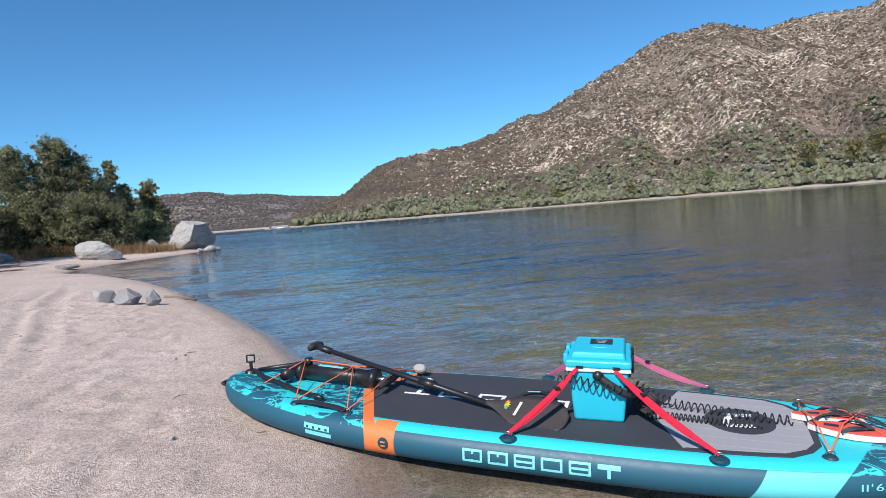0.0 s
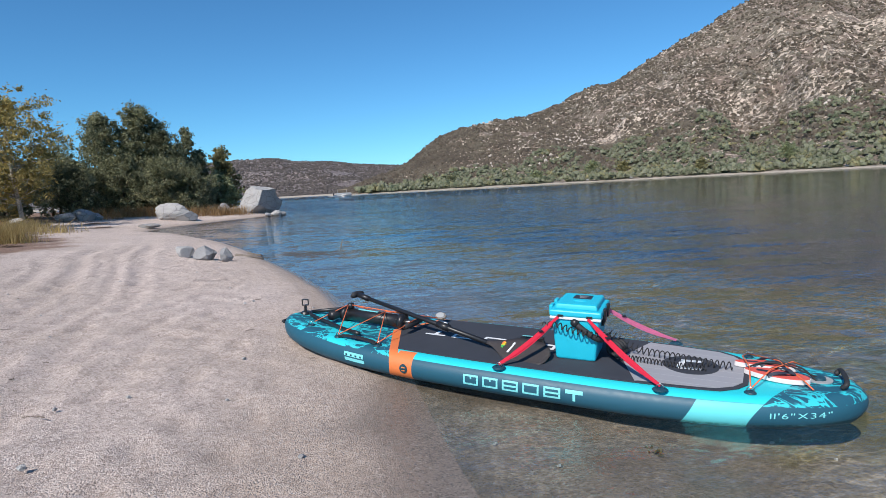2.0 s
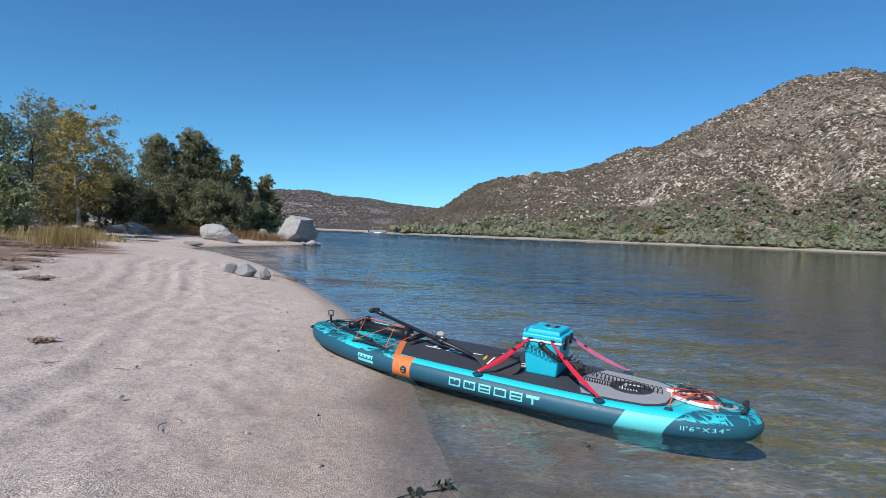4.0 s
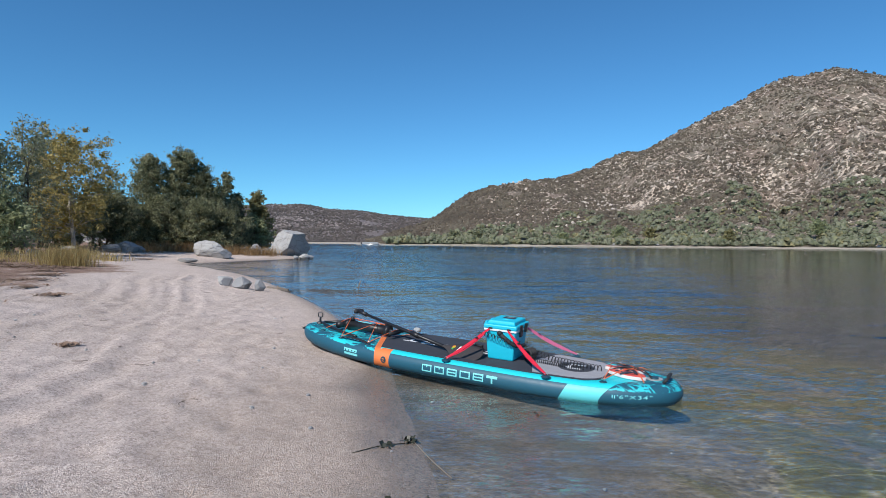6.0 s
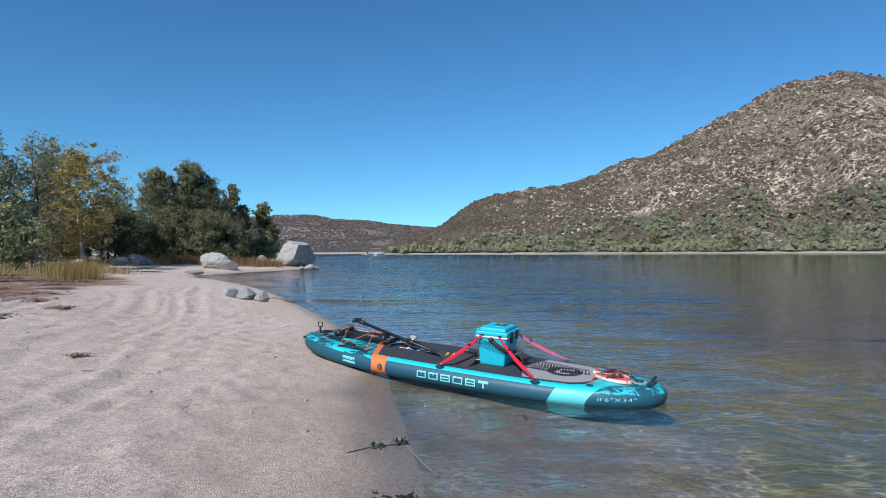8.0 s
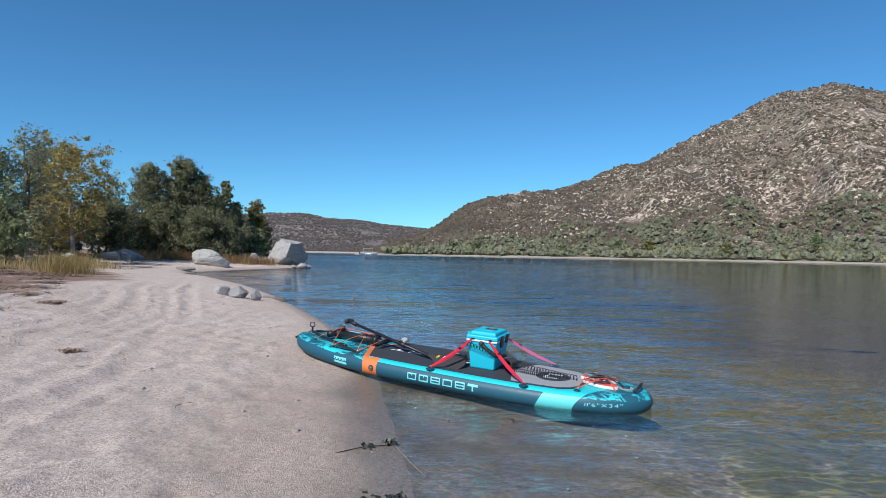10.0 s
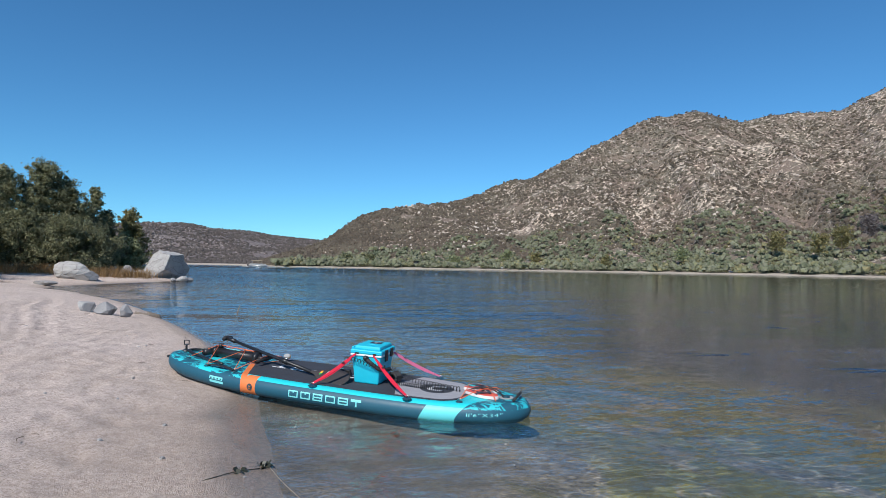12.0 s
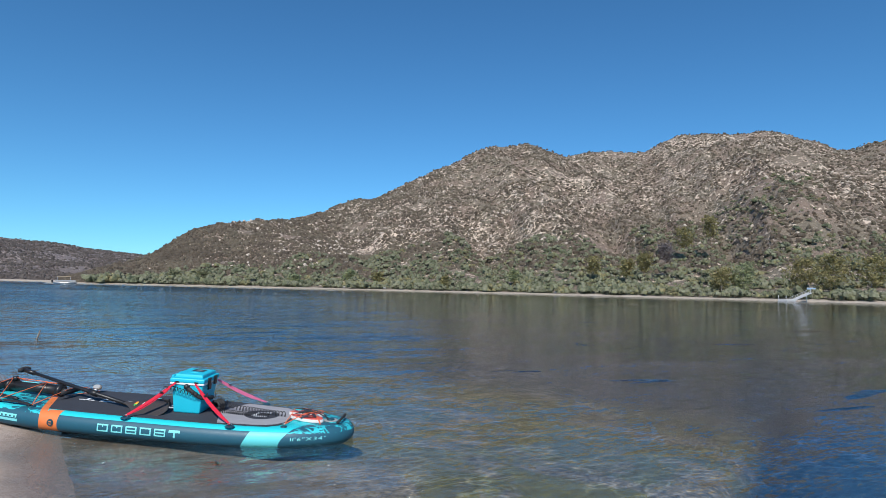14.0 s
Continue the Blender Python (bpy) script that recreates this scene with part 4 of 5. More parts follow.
rand = np.random.default_rng(21)
blades("dry_grass", tuft(-9.3, 10.8, 0.62, 0.6, 1300, rand), 0.62, 0.0035, STRAW, "golden dry grass clump on the bank", "grass", 31)
blades("dry_grass", tuft(-10.8, 11.6, 1.2, 1.3, 500, rand), 0.30, 0.0035, STRAW, "thin golden dry grass on the bank", "grass", 32)
blades("reeds", [p for k in range(22) for p in tuft(*polar(-27.5 + 0.6 * k + rand.uniform(-0.2, 0.2), 37 + rand.uniform(-1.5, 1.5) + (1 if k > 12 else 0)), 0.6, 0.8, int(rand.uniform(40, 260)), rand)],
       0.62, 0.009, REED, "brown dry reeds at the foot of the trees", "reeds", 33)
blades("dry_grass", [p for k in range(14) for p in tuft(*polar(rand.uniform(-38, -28), rand.uniform(19, 33)), 0.9, 0.9, 110, rand)], 0.38, 0.010, STRAW,
       "scattered dry grass on the bank", "grass", 34)


# ---- the inflatable board ----
BOARD = pose(0.262, 0.385, 0.184, 1.7, 2.9, -30.3)
HALF, THICK = 1.70, 0.152


def half_width(u):
    t = min(1.0, abs(u) / HALF)
    return 0.432 * (1 - t**2.4) ** 0.60 if u < 0 else 0.432 * (1 - t**3.6) ** 0.56


def rise(u):
    """Rocker: the ends curl up a little."""
    return 0.040 * max(0.0, (-u - 0.7) / 1.05) ** 2 + 0.02 * max(0.0, (u - 0.9) / 0.85) ** 2


def rail(u, a, off=0.0):
    """A point of the skin: a runs from the deck's edge (0) round the near rail to the bottom's edge (1)."""
    w, over = half_width(u), max(0.0, (abs(u) - HALF + 0.10) / 0.10)
    t = THICK / 2 * math.sqrt(max(0.0, 1 - min(1.0, over) ** 2.2))
    r = min(THICK / 2, max(0.002, w))
    ang = math.pi * (0.5 - a)
    return Vector((u, -(w - r) - (r + off) * math.cos(ang), rise(u) - THICK / 2 + (t + off) * math.sin(ang)))


def on_rail(u, h, off=0.002):
    """The near rail at the height h below the deck."""
    s = max(-1.0, min(1.0, (h + THICK / 2) / (THICK / 2)))
    return rail(u, 0.5 - math.asin(s) / math.pi, off)


board = empty("paddle_board", BOARD, "teal and aqua inflatable paddle board, nose beached on sand", "paddle board")


def hull():
    us = [-HALF * math.cos(math.pi * i / 140) for i in range(141)]
    us[0], us[-1] = -HALF + 0.0004, HALF - 0.0004
    verts, faces, n = [], [], 0
    for u in us:
        near = [rail(u, k / 12) for k in range(13)]
        w = -near[0].y
        deck = [Vector((u, -w + 2 * w * k / 8, near[0].z)) for k in range(1, 8)]
        ring = list(reversed(near)) + deck + [Vector((p.x, -p.y, p.z)) for p in near] + [Vector((u, w - 2 * w * k / 8, near[-1].z)) for k in range(1, 8)]
        n = len(ring)
        verts += ring
    for i in range(len(us) - 1):
        faces += [(i * n + k, i * n + (k + 1) % n, (i + 1) * n + (k + 1) % n, (i + 1) * n + k) for k in range(n)]
    faces += [tuple(range(n)), tuple(reversed(range((len(us) - 1) * n, len(us) * n)))]
    ob = ob_from("hull", verts, faces, HULL, board, label="printed teal, aqua and orange skin")
    return ob


hull()
# the seam's pale tone also stands in for the lower rail's highlight
for s in (-1, 1):
    seam = [on_rail(u, -0.128, 0.0015) for u in np.linspace(-1.45, 1.55, 60)]
    tube("rail_seam", [Vector((p.x, -s * p.y * -1 if s < 0 else -p.y, p.z)) for p in seam], 0.0035, SEAM, board, 6, "glued seam, paled to carry the rail's highlight")


def lay(name, outline, lift, thick, material, label="", parent=None):
    """A sheet glued to the deck, following its curve."""
    bm = plate(outline, 0, thick)
    bmesh.ops.triangulate(bm, faces=[f for f in bm.faces if len(f.verts) > 4])
    bmesh.ops.subdivide_edges(bm, edges=[e for e in bm.edges if e.calc_length() > 0.25], cuts=3, use_grid_fill=True)
    for q in bm.verts:
        q.co.z += lift + rise(q.co.x)
    return part(name, bm, material, parent or board, label)


def edge_line(u0, u1, inset, sign, n=14):
    return [(u, sign * (half_width(u) - inset)) for u in np.linspace(u0, u1, n)]


main_pad = [(-0.765, 0.0)] + edge_line(-0.600, 1.09, 0.088, -1, 22) + [(1.165, -0.235), (1.205, -0.17), (1.215, 0.0), (1.205, 0.17), (1.165, 0.235)] + list(reversed(edge_line(-0.600, 1.09, 0.088, 1, 22)))
lay("deck_mat", main_pad, 0.0015, 0.005, BLACK_MAT, "black foam standing mat")
grey = [(0.600, 0.0), (0.715, -0.318)] + edge_line(0.73, 1.07, 0.112, -1, 8) + [(1.145, -0.222), (1.182, -0.16), (1.190, 0.0), (1.182, 0.16), (1.145, 0.222)] + list(reversed(edge_line(0.73, 1.07, 0.112, 1, 8))) + [(0.715, 0.318)]
lay("kick_mat", grey, 0.0065, 0.0025, GREY_MAT, "grey grooved foam mat")
disc = [(0.945 + 0.135 * math.cos(a), 0.0 + 0.135 * math.sin(a)) for a in np.linspace(0, 2 * math.pi, 40, endpoint=False)]
lay("round_mark", disc, 0.009, 0.0015, BLACK_MAT, "black round mark")
for x, y, a in ((0.945, 0.060, 6), (0.945, -0.055, 6), (0.90, 0.0, 80)):
    bm = boxed(((0, 0, 0), (0.11, 0.03, 0.001)))
    p = part("white_bar", bm, PRINT, board)
    p.matrix_local = pose(x, y, 0.0112, 0, 0, a)


def frame_shape(u0, u1, h0, h1, w, lay_on, name, material, bars=()):
    """A hollow block with a few inner bars, laid onto a surface."""
    verts, faces = [], []

    def strip(a0, a1, b0, b1):
        n, base = 6, len(verts)
        for i in range(n + 1):
            for b in (b0, b1):
                verts.append(lay_on(a0 + (a1 - a0) * i / n, b))
        faces.extend((base + 2 * i, base + 2 * i + 2, base + 2 * i + 3, base + 2 * i + 1) for i in range(n))

    strip(u0, u1, h1 - w, h1)
    strip(u0, u1, h0, h0 + w)
    strip(u0, u0 + w, h0 + w, h1 - w)
    strip(u1 - w, u1, h0 + w, h1 - w)
    for a0, a1, b0, b1 in bars:
        strip(a0, a1, b0, b1)
    ob = ob_from(name, verts, faces, material, board, smooth=False)
    m = ob.modifiers.new("thick", "SOLIDIFY")
    m.thickness = 0.0012
    return ob


def rail_mark(a, i, mid, stem):
    """One plain block of the maker's name: open or closed frames and stems."""
    if i == 5:
        return frame_shape(a, a + 0.085, -0.064, -0.046, 0.009, on_rail, "rail_mark", AQUA_PRINT, ((a + 0.036, a + 0.049, -0.100, -0.064),))
    return frame_shape(a, a + 0.085, -0.100, -0.046, 0.0095, on_rail, "rail_mark", AQUA_PRINT, mid if i in (2, 4) else stem if i < 2 else ())


# plain blocks where the maker's name stands, on the near rail and on the mat
for i in range(6):
    a = -0.140 + i * 0.1095
    mid = ((a + 0.010, a + 0.075, -0.077, -0.068),)
    stem = ((a + 0.038, a + 0.047, -0.100, -0.055),)
    rail_mark(a, i, mid, stem)
for i, a in enumerate((-0.405, -0.205, 0.10, 0.27)):
    frame_shape(a, a + 0.135, -0.020, 0.062, 0.018, lambda u, v: Vector((u, v, 0.0078)), "mat_mark", PRINT)
on_mat = lambda u, v: Vector((u, v, 0.0078))  # noqa: E731
for u0, u1, v0, v1 in ((-0.585, -0.450, -0.020, 0.000), (-0.530, -0.505, 0.000, 0.062)):
    ob_from("mat_mark", [on_mat(u0, v0), on_mat(u1, v0), on_mat(u1, v1), on_mat(u0, v1)], [(0, 1, 2, 3)], PRINT, board, smooth=False)
# two-line mark on the nose rail
for k, (u0, u1, h0, h1) in enumerate(((-0.955, -0.805, -0.070, -0.046), (-0.950, -0.795, -0.098, -0.078))):
    verts = [on_rail(u0 + (u1 - u0) * i / 8, h) for i in range(9) for h in (h0, h1)]
    ob_from("nose_mark", verts, [(2 * i, 2 * i + 2, 2 * i + 3, 2 * i + 1) for i in range(8)], AQUA_PRINT, board, smooth=False)
for k in range(4):
    a = -0.950 + 0.037 * k
    verts = [on_rail(a + 0.008 + 0.014 * i / 2, h, 0.0035) for i in range(3) for h in (-0.067, -0.057)]
    ob_from("nose_mark_gap", verts, [(2 * i, 2 * i + 2, 2 * i + 3, 2 * i + 1) for i in range(2)], DARK_TEAL, board, smooth=False)
# round badge on the orange band
verts = [on_rail(-0.514, -0.075, 0.003)] + [on_rail(-0.514 + 0.026 * math.cos(a), -0.075 + 0.026 * math.sin(a), 0.003) for a in np.linspace(0, 2 * math.pi, 20, endpoint=False)]
ob_from("round_badge", verts, [(0, 1 + k, 1 + (k + 1) % 20) for k in range(20)], DARK_TEAL, board, smooth=False)
verts = [on_rail(-0.514 + x, -0.075 + y, 0.0045) for x, y in ((-0.011, -0.012), (0.011, -0.012), (0.011, -0.006), (-0.011, -0.006), (-0.011, 0.004), (0.011, 0.004), (0.011, 0.010), (-0.011, 0.010))]
ob_from("badge_bar", verts, [(0, 1, 2, 3), (4, 5, 6, 7)], ORANGE_PRINT, board, smooth=False)


def rail_text(body, u0, h0, size):
    for ch in body:
        data = bpy.data.curves.new("size_character", "FONT")
        data.body, data.size = ch, size
        tmp = new("size_character", data)
        me = bpy.data.meshes.new_from_object(tmp.evaluated_get(bpy.context.evaluated_depsgraph_get()))
        bpy.data.objects.remove(tmp)
        bm = bmesh.new()
        bm.from_mesh(me)
        bpy.data.meshes.remove(me)
        bmesh.ops.triangulate(bm, faces=bm.faces)
        lo, hi = min(q.co.x for q in bm.verts), max(q.co.x for q in bm.verts)
        for q in bm.verts:
            q.co = on_rail(u0 + (q.co.x - lo) * 1.75, h0 + q.co.y, 0.0025)
        u0 += (hi - lo) * 1.75 + 0.010
        part("size_character", bm, AQUA_PRINT, board)


rail_text("11'6\"X34\"", 1.290, -0.080, 0.034)


def patch(u, v, r=0.036, ring=True):
    """A glued round patch with a steel D-ring."""
    z = rise(u)
    bm = bmesh.new()
    bmesh.ops.create_cone(bm, cap_ends=True, segments=24, radius1=r, radius2=r * 0.8, depth=0.006, matrix=Matrix.Translation((u, v, z + 0.0045)))
    p = part("ring_patch", bm, DARK_TEAL, board, "dark round patch")
    if ring:
        tube("d_ring", [(u + 0.015 * math.cos(a), v, z + 0.014 + 0.014 * math.sin(a)) for a in np.linspace(-0.3, math.pi + 0.3, 12)], 0.0025, STEEL, p, 6)


NEAR_V = -0.388
RINGS = [(0.046, NEAR_V), (0.838, -0.372), (0.075, -NEAR_V), (0.846, 0.372)]
for u, v in RINGS:
    patch(u, v)
for s in (-1, 1):
    for u, v in ((1.212, 0.262), (-1.060, 0.270), (-0.745, 0.315), (-1.36, 0.16)):
        patch(u, s * v, 0.027)
# carry handle at the tail, end strap at the nose
tube("tail_handle", curve_points([(1.58, -0.095, 0.020), (1.60, -0.085, 0.046), (1.60, 0.085, 0.046), (1.58, 0.095, 0.020)], 6), 0.011, RUBBER, board, 8, "black padded tail handle")
tube("nose_ring", curve_points([(-1.695, -0.035, -0.03), (-1.725, -0.02, -0.03), (-1.725, 0.02, -0.03), (-1.695, 0.035, -0.03)], 5), 0.009, RUBBER, board, 8)
valve = [(1.505 + 0.056 * math.cos(a), 0.01 + 0.056 * math.sin(a)) for a in np.linspace(0, 2 * math.pi, 28, endpoint=False)]
lay("valve_plate", valve, 0.001, 0.004, SILVER, "pale round valve plate")
bm = bmesh.new()
bmesh.ops.create_cone(bm, cap_ends=True, segments=20, radius1=0.03, radius2=0.026, depth=0.012, matrix=Matrix.Translation((1.505, 0.01, rise(1.505) + 0.010)))
part("valve_cap", bm, DARK_TEAL, board)
ribbon("side_grip", curve_points([(-1.045, -0.272, rise(-1.045) + 0.010), (-0.98, -0.282, rise(-0.98) + 0.022), (-0.82, -0.303, rise(-0.82) + 0.022), (-0.755, -0.312, rise(-0.755) + 0.010)], 6), 0.032, 0.006, RUBBER, board, (0, 1, 0), "black webbing side grip")


def bungee(name, pts, label, parent=None):
    return tube(name, pts, 0.0032, CORD, parent, 6, label)


# ---- gear on the nose ----
def on_deck(name, u, v, z, turn, label, category, group=""):
    return empty(name, BOARD @ pose(u, v, z + rise(u), 0, 0, turn), label, category, group)


def action_mount():
    m = on_deck("camera_mount", -1.565, 0.04, 0.0, 25, "small black action camera mount on the board's nose", "mount")
    bm = bmesh.new()
    bmesh.ops.create_cone(bm, cap_ends=True, segments=20, radius1=0.038, radius2=0.030, depth=0.012, matrix=Matrix.Translation((0, 0, 0.008)))
    part("base", bm, BLACK, m)
    part("post", boxed(((0, 0, 0.035), (0.016, 0.02, 0.05), 0.003)), BLACK, m)
    part("knob", boxed(((0, 0.018, 0.055), (0.012, 0.02, 0.012), 0.003)), BLACK, m)
    part("cage", boxed(((-0.021, 0, 0.080), (0.004, 0.020, 0.040), 0.001), ((0.021, 0, 0.080), (0.004, 0.020, 0.040), 0.001), ((0, 0, 0.100), (0.046, 0.020, 0.004), 0.001), ((0, 0, 0.060), (0.046, 0.020, 0.004), 0.001)), BLACK, m)


def hand_pump():
    a, b = Vector((-1.225, 0.045, 0.050)), Vector((-0.755, 0.015, 0.048))
    m = on_deck("hand_pump", 0, 0, 0, 0, "black double-action hand pump lying on the board", "pump")
    lift = Vector((0, 0, 0.01))
    tube("barrel", [a + lift, a.lerp(b, 0.5) + lift, b + lift], 0.041, BLACK, m, 20)
    tube("collar", [b.lerp(a, 0.06) + lift, b + lift + (b - a) * 0.02], 0.049, BLACK, m, 20)
    tube("foot_cap", [a + lift - (b - a) * 0.03, a.lerp(b, 0.05) + lift], 0.050, BLACK, m, 20)
    c = b + (b - a) * 0.16
    tube("rod", [b + lift, c + lift], 0.016, STEEL, m, 12)
    d = (b - a).cross(Vector((0, 0, 1))).normalized()
    tube("handle", [c + lift - d * 0.10, c + lift - d * 0.02, c + lift + d * 0.02, c + lift + d * 0.10], [0.017, 0.021, 0.021, 0.017], RUBBER, m, 12)
    f = a - (b - a) * 0.08 + Vector((0, 0, 0.012))
    tube("foot_bar", [f - d * 0.11, f + d * 0.11], [0.030, 0.030], BLACK, m, 10)
    n = a.lerp(b, 0.10)
    tube("hose_port", [n + Vector((0, 0, 0.05)), n + Vector((0, 0, 0.085))], 0.022, BLACK, m, 12)
    part("aqua_mark", boxed((tuple(a.lerp(b, 0.42) + Vector((0, -0.004, 0.0515))), (0.16, 0.020, 0.002), 0.0, pose(0, 0, 0, 0, 0, -6).to_3x3().to_4x4())), AQUA_PRINT, m)


def hose():
    pts = [BOARD @ Vector((u, v, z + rise(u))) for u, v, z in curve_points([(-1.22, 0.115, 0.080), (-1.34, 0.125, 0.045), (-1.46, 0.090, 0.024), (-1.505, 0.025, 0.022), (-1.44, -0.035, 0.022), (-1.30, -0.090, 0.022), (-1.12, -0.165, 0.022), (-0.97, -0.215, 0.024)], 8)]
    root = pts[0].copy()
    h = tube("pump_hose", [p - root for p in pts], 0.0125, BLACK, None, 12)
    h.location = root
    tagged(h, "thick black pump hose curled on the board", "hose")
    a, b = pts[-3] - root, pts[-1] - root
    tube("nozzle", [a, b, b + (b - a)], [0.012, 0.014, 0.010], BLACK, h, 12)


def nose_lashing():
    m = on_deck("bungee_lashing", 0, 0, 0, 0, "orange elastic cord criss-crossed over pump and hose", "cord")
    low = [(-1.36, -0.12, 0.016), (-1.060, -0.270, 0.016), (-0.745, -0.315, 0.016)]
    high = [(-1.19, 0.035, 0.118), (-0.885, 0.010, 0.112), (-0.665, -0.005, 0.085)]
    far = [(-1.36, 0.16, 0.016), (-1.060, 0.270, 0.016), (-0.745, 0.315, 0.016)]
    up = lambda p: Vector((p[0], p[1], p[2] + rise(p[0])))  # noqa: E731
    for a, b in ((low[0], high[0]), (low[1], high[0]), (low[1], high[1]), (low[2], high[1]), (low[2], high[2]),
                 (high[0], far[0]), (high[0], far[1]), (high[1], far[1]), (high[1], far[2]), (high[2], far[2])):
        bungee("cord", [up(a), up(a).lerp(up(b), 0.5), up(b)], "", m)
    bungee("cord", [up(high[0]), up(high[1]) + Vector((0, 0.02, 0)), up((-0.60, 0.26, 0.03))], "", m)


def oval_paddle():
    """The small pale oval that stands up at the far edge."""
    m = on_deck("oval_pad", -0.605, 0.250, 0.012, -30, "small pale oval rubber pad with brown rim", "pad")
    bm = bmesh.new()
    bmesh.ops.create_cone(bm, cap_ends=True, segments=28, radius1=0.5, radius2=0.5, depth=1)
    for q in bm.verts:
        q.co = Vector((q.co.x * 0.090, q.co.y * 0.056, q.co.z * 0.012))
    p = part("rim", bm, WOOD, m)
    p.matrix_local = pose(0, 0, 0.036, 36, 0, 10)
    bm = bmesh.new()
    bmesh.ops.create_cone(bm, cap_ends=True, segments=28, radius1=0.5, radius2=0.46, depth=1)
    for q in bm.verts:
        q.co = Vector((q.co.x * 0.080, q.co.y * 0.047, q.co.z * 0.010 + 0.009))
    p2 = part("face", bm, SILVER, m)
    p2.matrix_local = pose(0, 0, 0.036, 36, 0, 10)
    tube("stem", [(0, 0, 0.038), (-0.02, 0.0, 0.0)], 0.008, BLACK, m, 8)


def paddle():
    """Shaft and grip over the pump, blade flat on the mat."""
    grip, neck, tip = Vector((-1.205, 0.165, 0.165)), Vector((-0.115, -0.135, 0.040)), Vector((0.262, -0.228, 0.022))
    m = on_deck("paddle", 0, 0, 0, 0, "black paddle with speckled blade lying across the board", "paddle")
    d = (neck - grip).normalized()
    side = d.cross(Vector((0, 0, 1))).normalized()
    tube("shaft", [grip + d * 0.05, grip.lerp(neck, 0.55), neck + d * 0.06], [0.0135, 0.0145, 0.0145], BLACK, m, 14)
    tube("inner_shaft", [grip, grip + d * 0.12], 0.018, BLACK, m, 14)
    tube("grip", [grip - side * 0.048 + d * 0.004, grip - side * 0.02 - d * 0.010, grip + side * 0.02 - d * 0.010, grip + side * 0.048 + d * 0.004], [0.016, 0.022, 0.022, 0.016], RUBBER, m, 12)
    c = grip.lerp(neck, 0.70)
    clamp = tube("clamp", [c - d * 0.045, c + d * 0.045], 0.023, BLACK, m, 14)
    tube("clamp_lever", [c - d * 0.03 + Vector((0, 0, 0.026)), c + d * 0.04 + Vector((0, 0, 0.028))], 0.007, STEEL, clamp, 8)
    e = (tip - neck).normalized()
    s = e.cross(Vector((0, 0, 1))).normalized()
    n = s.cross(e).normalized()
    s, n = s * math.cos(0.42) - n * math.sin(0.42), n * math.cos(0.42) + s * math.sin(0.42)
    length = (tip - neck).length
    ts = np.linspace(0, 1, 20)
    wd = [0.016 + 0.085 * float(smooth01(t / 0.55)) if t < 0.75 else 0.101 * math.sqrt(max(0.02, 1 - ((t - 0.75) / 0.26) ** 2)) for t in ts]
    verts, faces = [], []
    for t, w in zip(ts, wd):
        p = neck + e * length * t
        for k in range(7):
            q = -1 + k / 3
            verts.append(p + s * w * q + n * (0.006 + 0.010 * (1 - abs(q)) * (1 - t) + 0.004 * q * q))
    for i in range(len(ts) - 1):
        faces += [(i * 7 + k, i * 7 + k + 1, i * 7 + k + 8, i * 7 + k + 7) for k in range(6)]
    blade = ob_from("blade", verts, faces, CARBON, m, label="dark speckled blade with worn tip")
    so = blade.modifiers.new("thick", "SOLIDIFY")
    so.thickness = 0.006
    # small leaf-shaped emblem and an unreadable line beside it
    at = neck + e * length * 0.24 + n * 0.0155
    for k, (ang, mt) in enumerate(((60, GREEN_LEAF_PRINT), (85, GREEN_LEAF_PRINT), (110, YELLOW_PRINT), (135, YELLOW_PRINT), (160, ORANGE_PRINT))):
        dd = (s * -math.cos(radians(ang)) + e * -math.sin(radians(ang)) * 0.7) * -1
        o = dd.cross(n).normalized()
        ob_from("emblem_leaf", [at, at + dd * 0.024 + o * 0.007, at + dd * 0.042, at + dd * 0.024 - o * 0.007], [(0, 1, 2, 3)], mt, blade, smooth=False)
    a2 = neck + e * length * 0.40 + n * 0.0155
    ob_from("print_bar", [a2 + s * q * 0.042 + e * r for q, r in ((-1, 0), (1, 0), (1, 0.012), (-1, 0.012))], [(0, 1, 2, 3)], PRINT, blade, smooth=False)


# ---- cooler and its straps ----
CU, CV = 0.380, -0.015


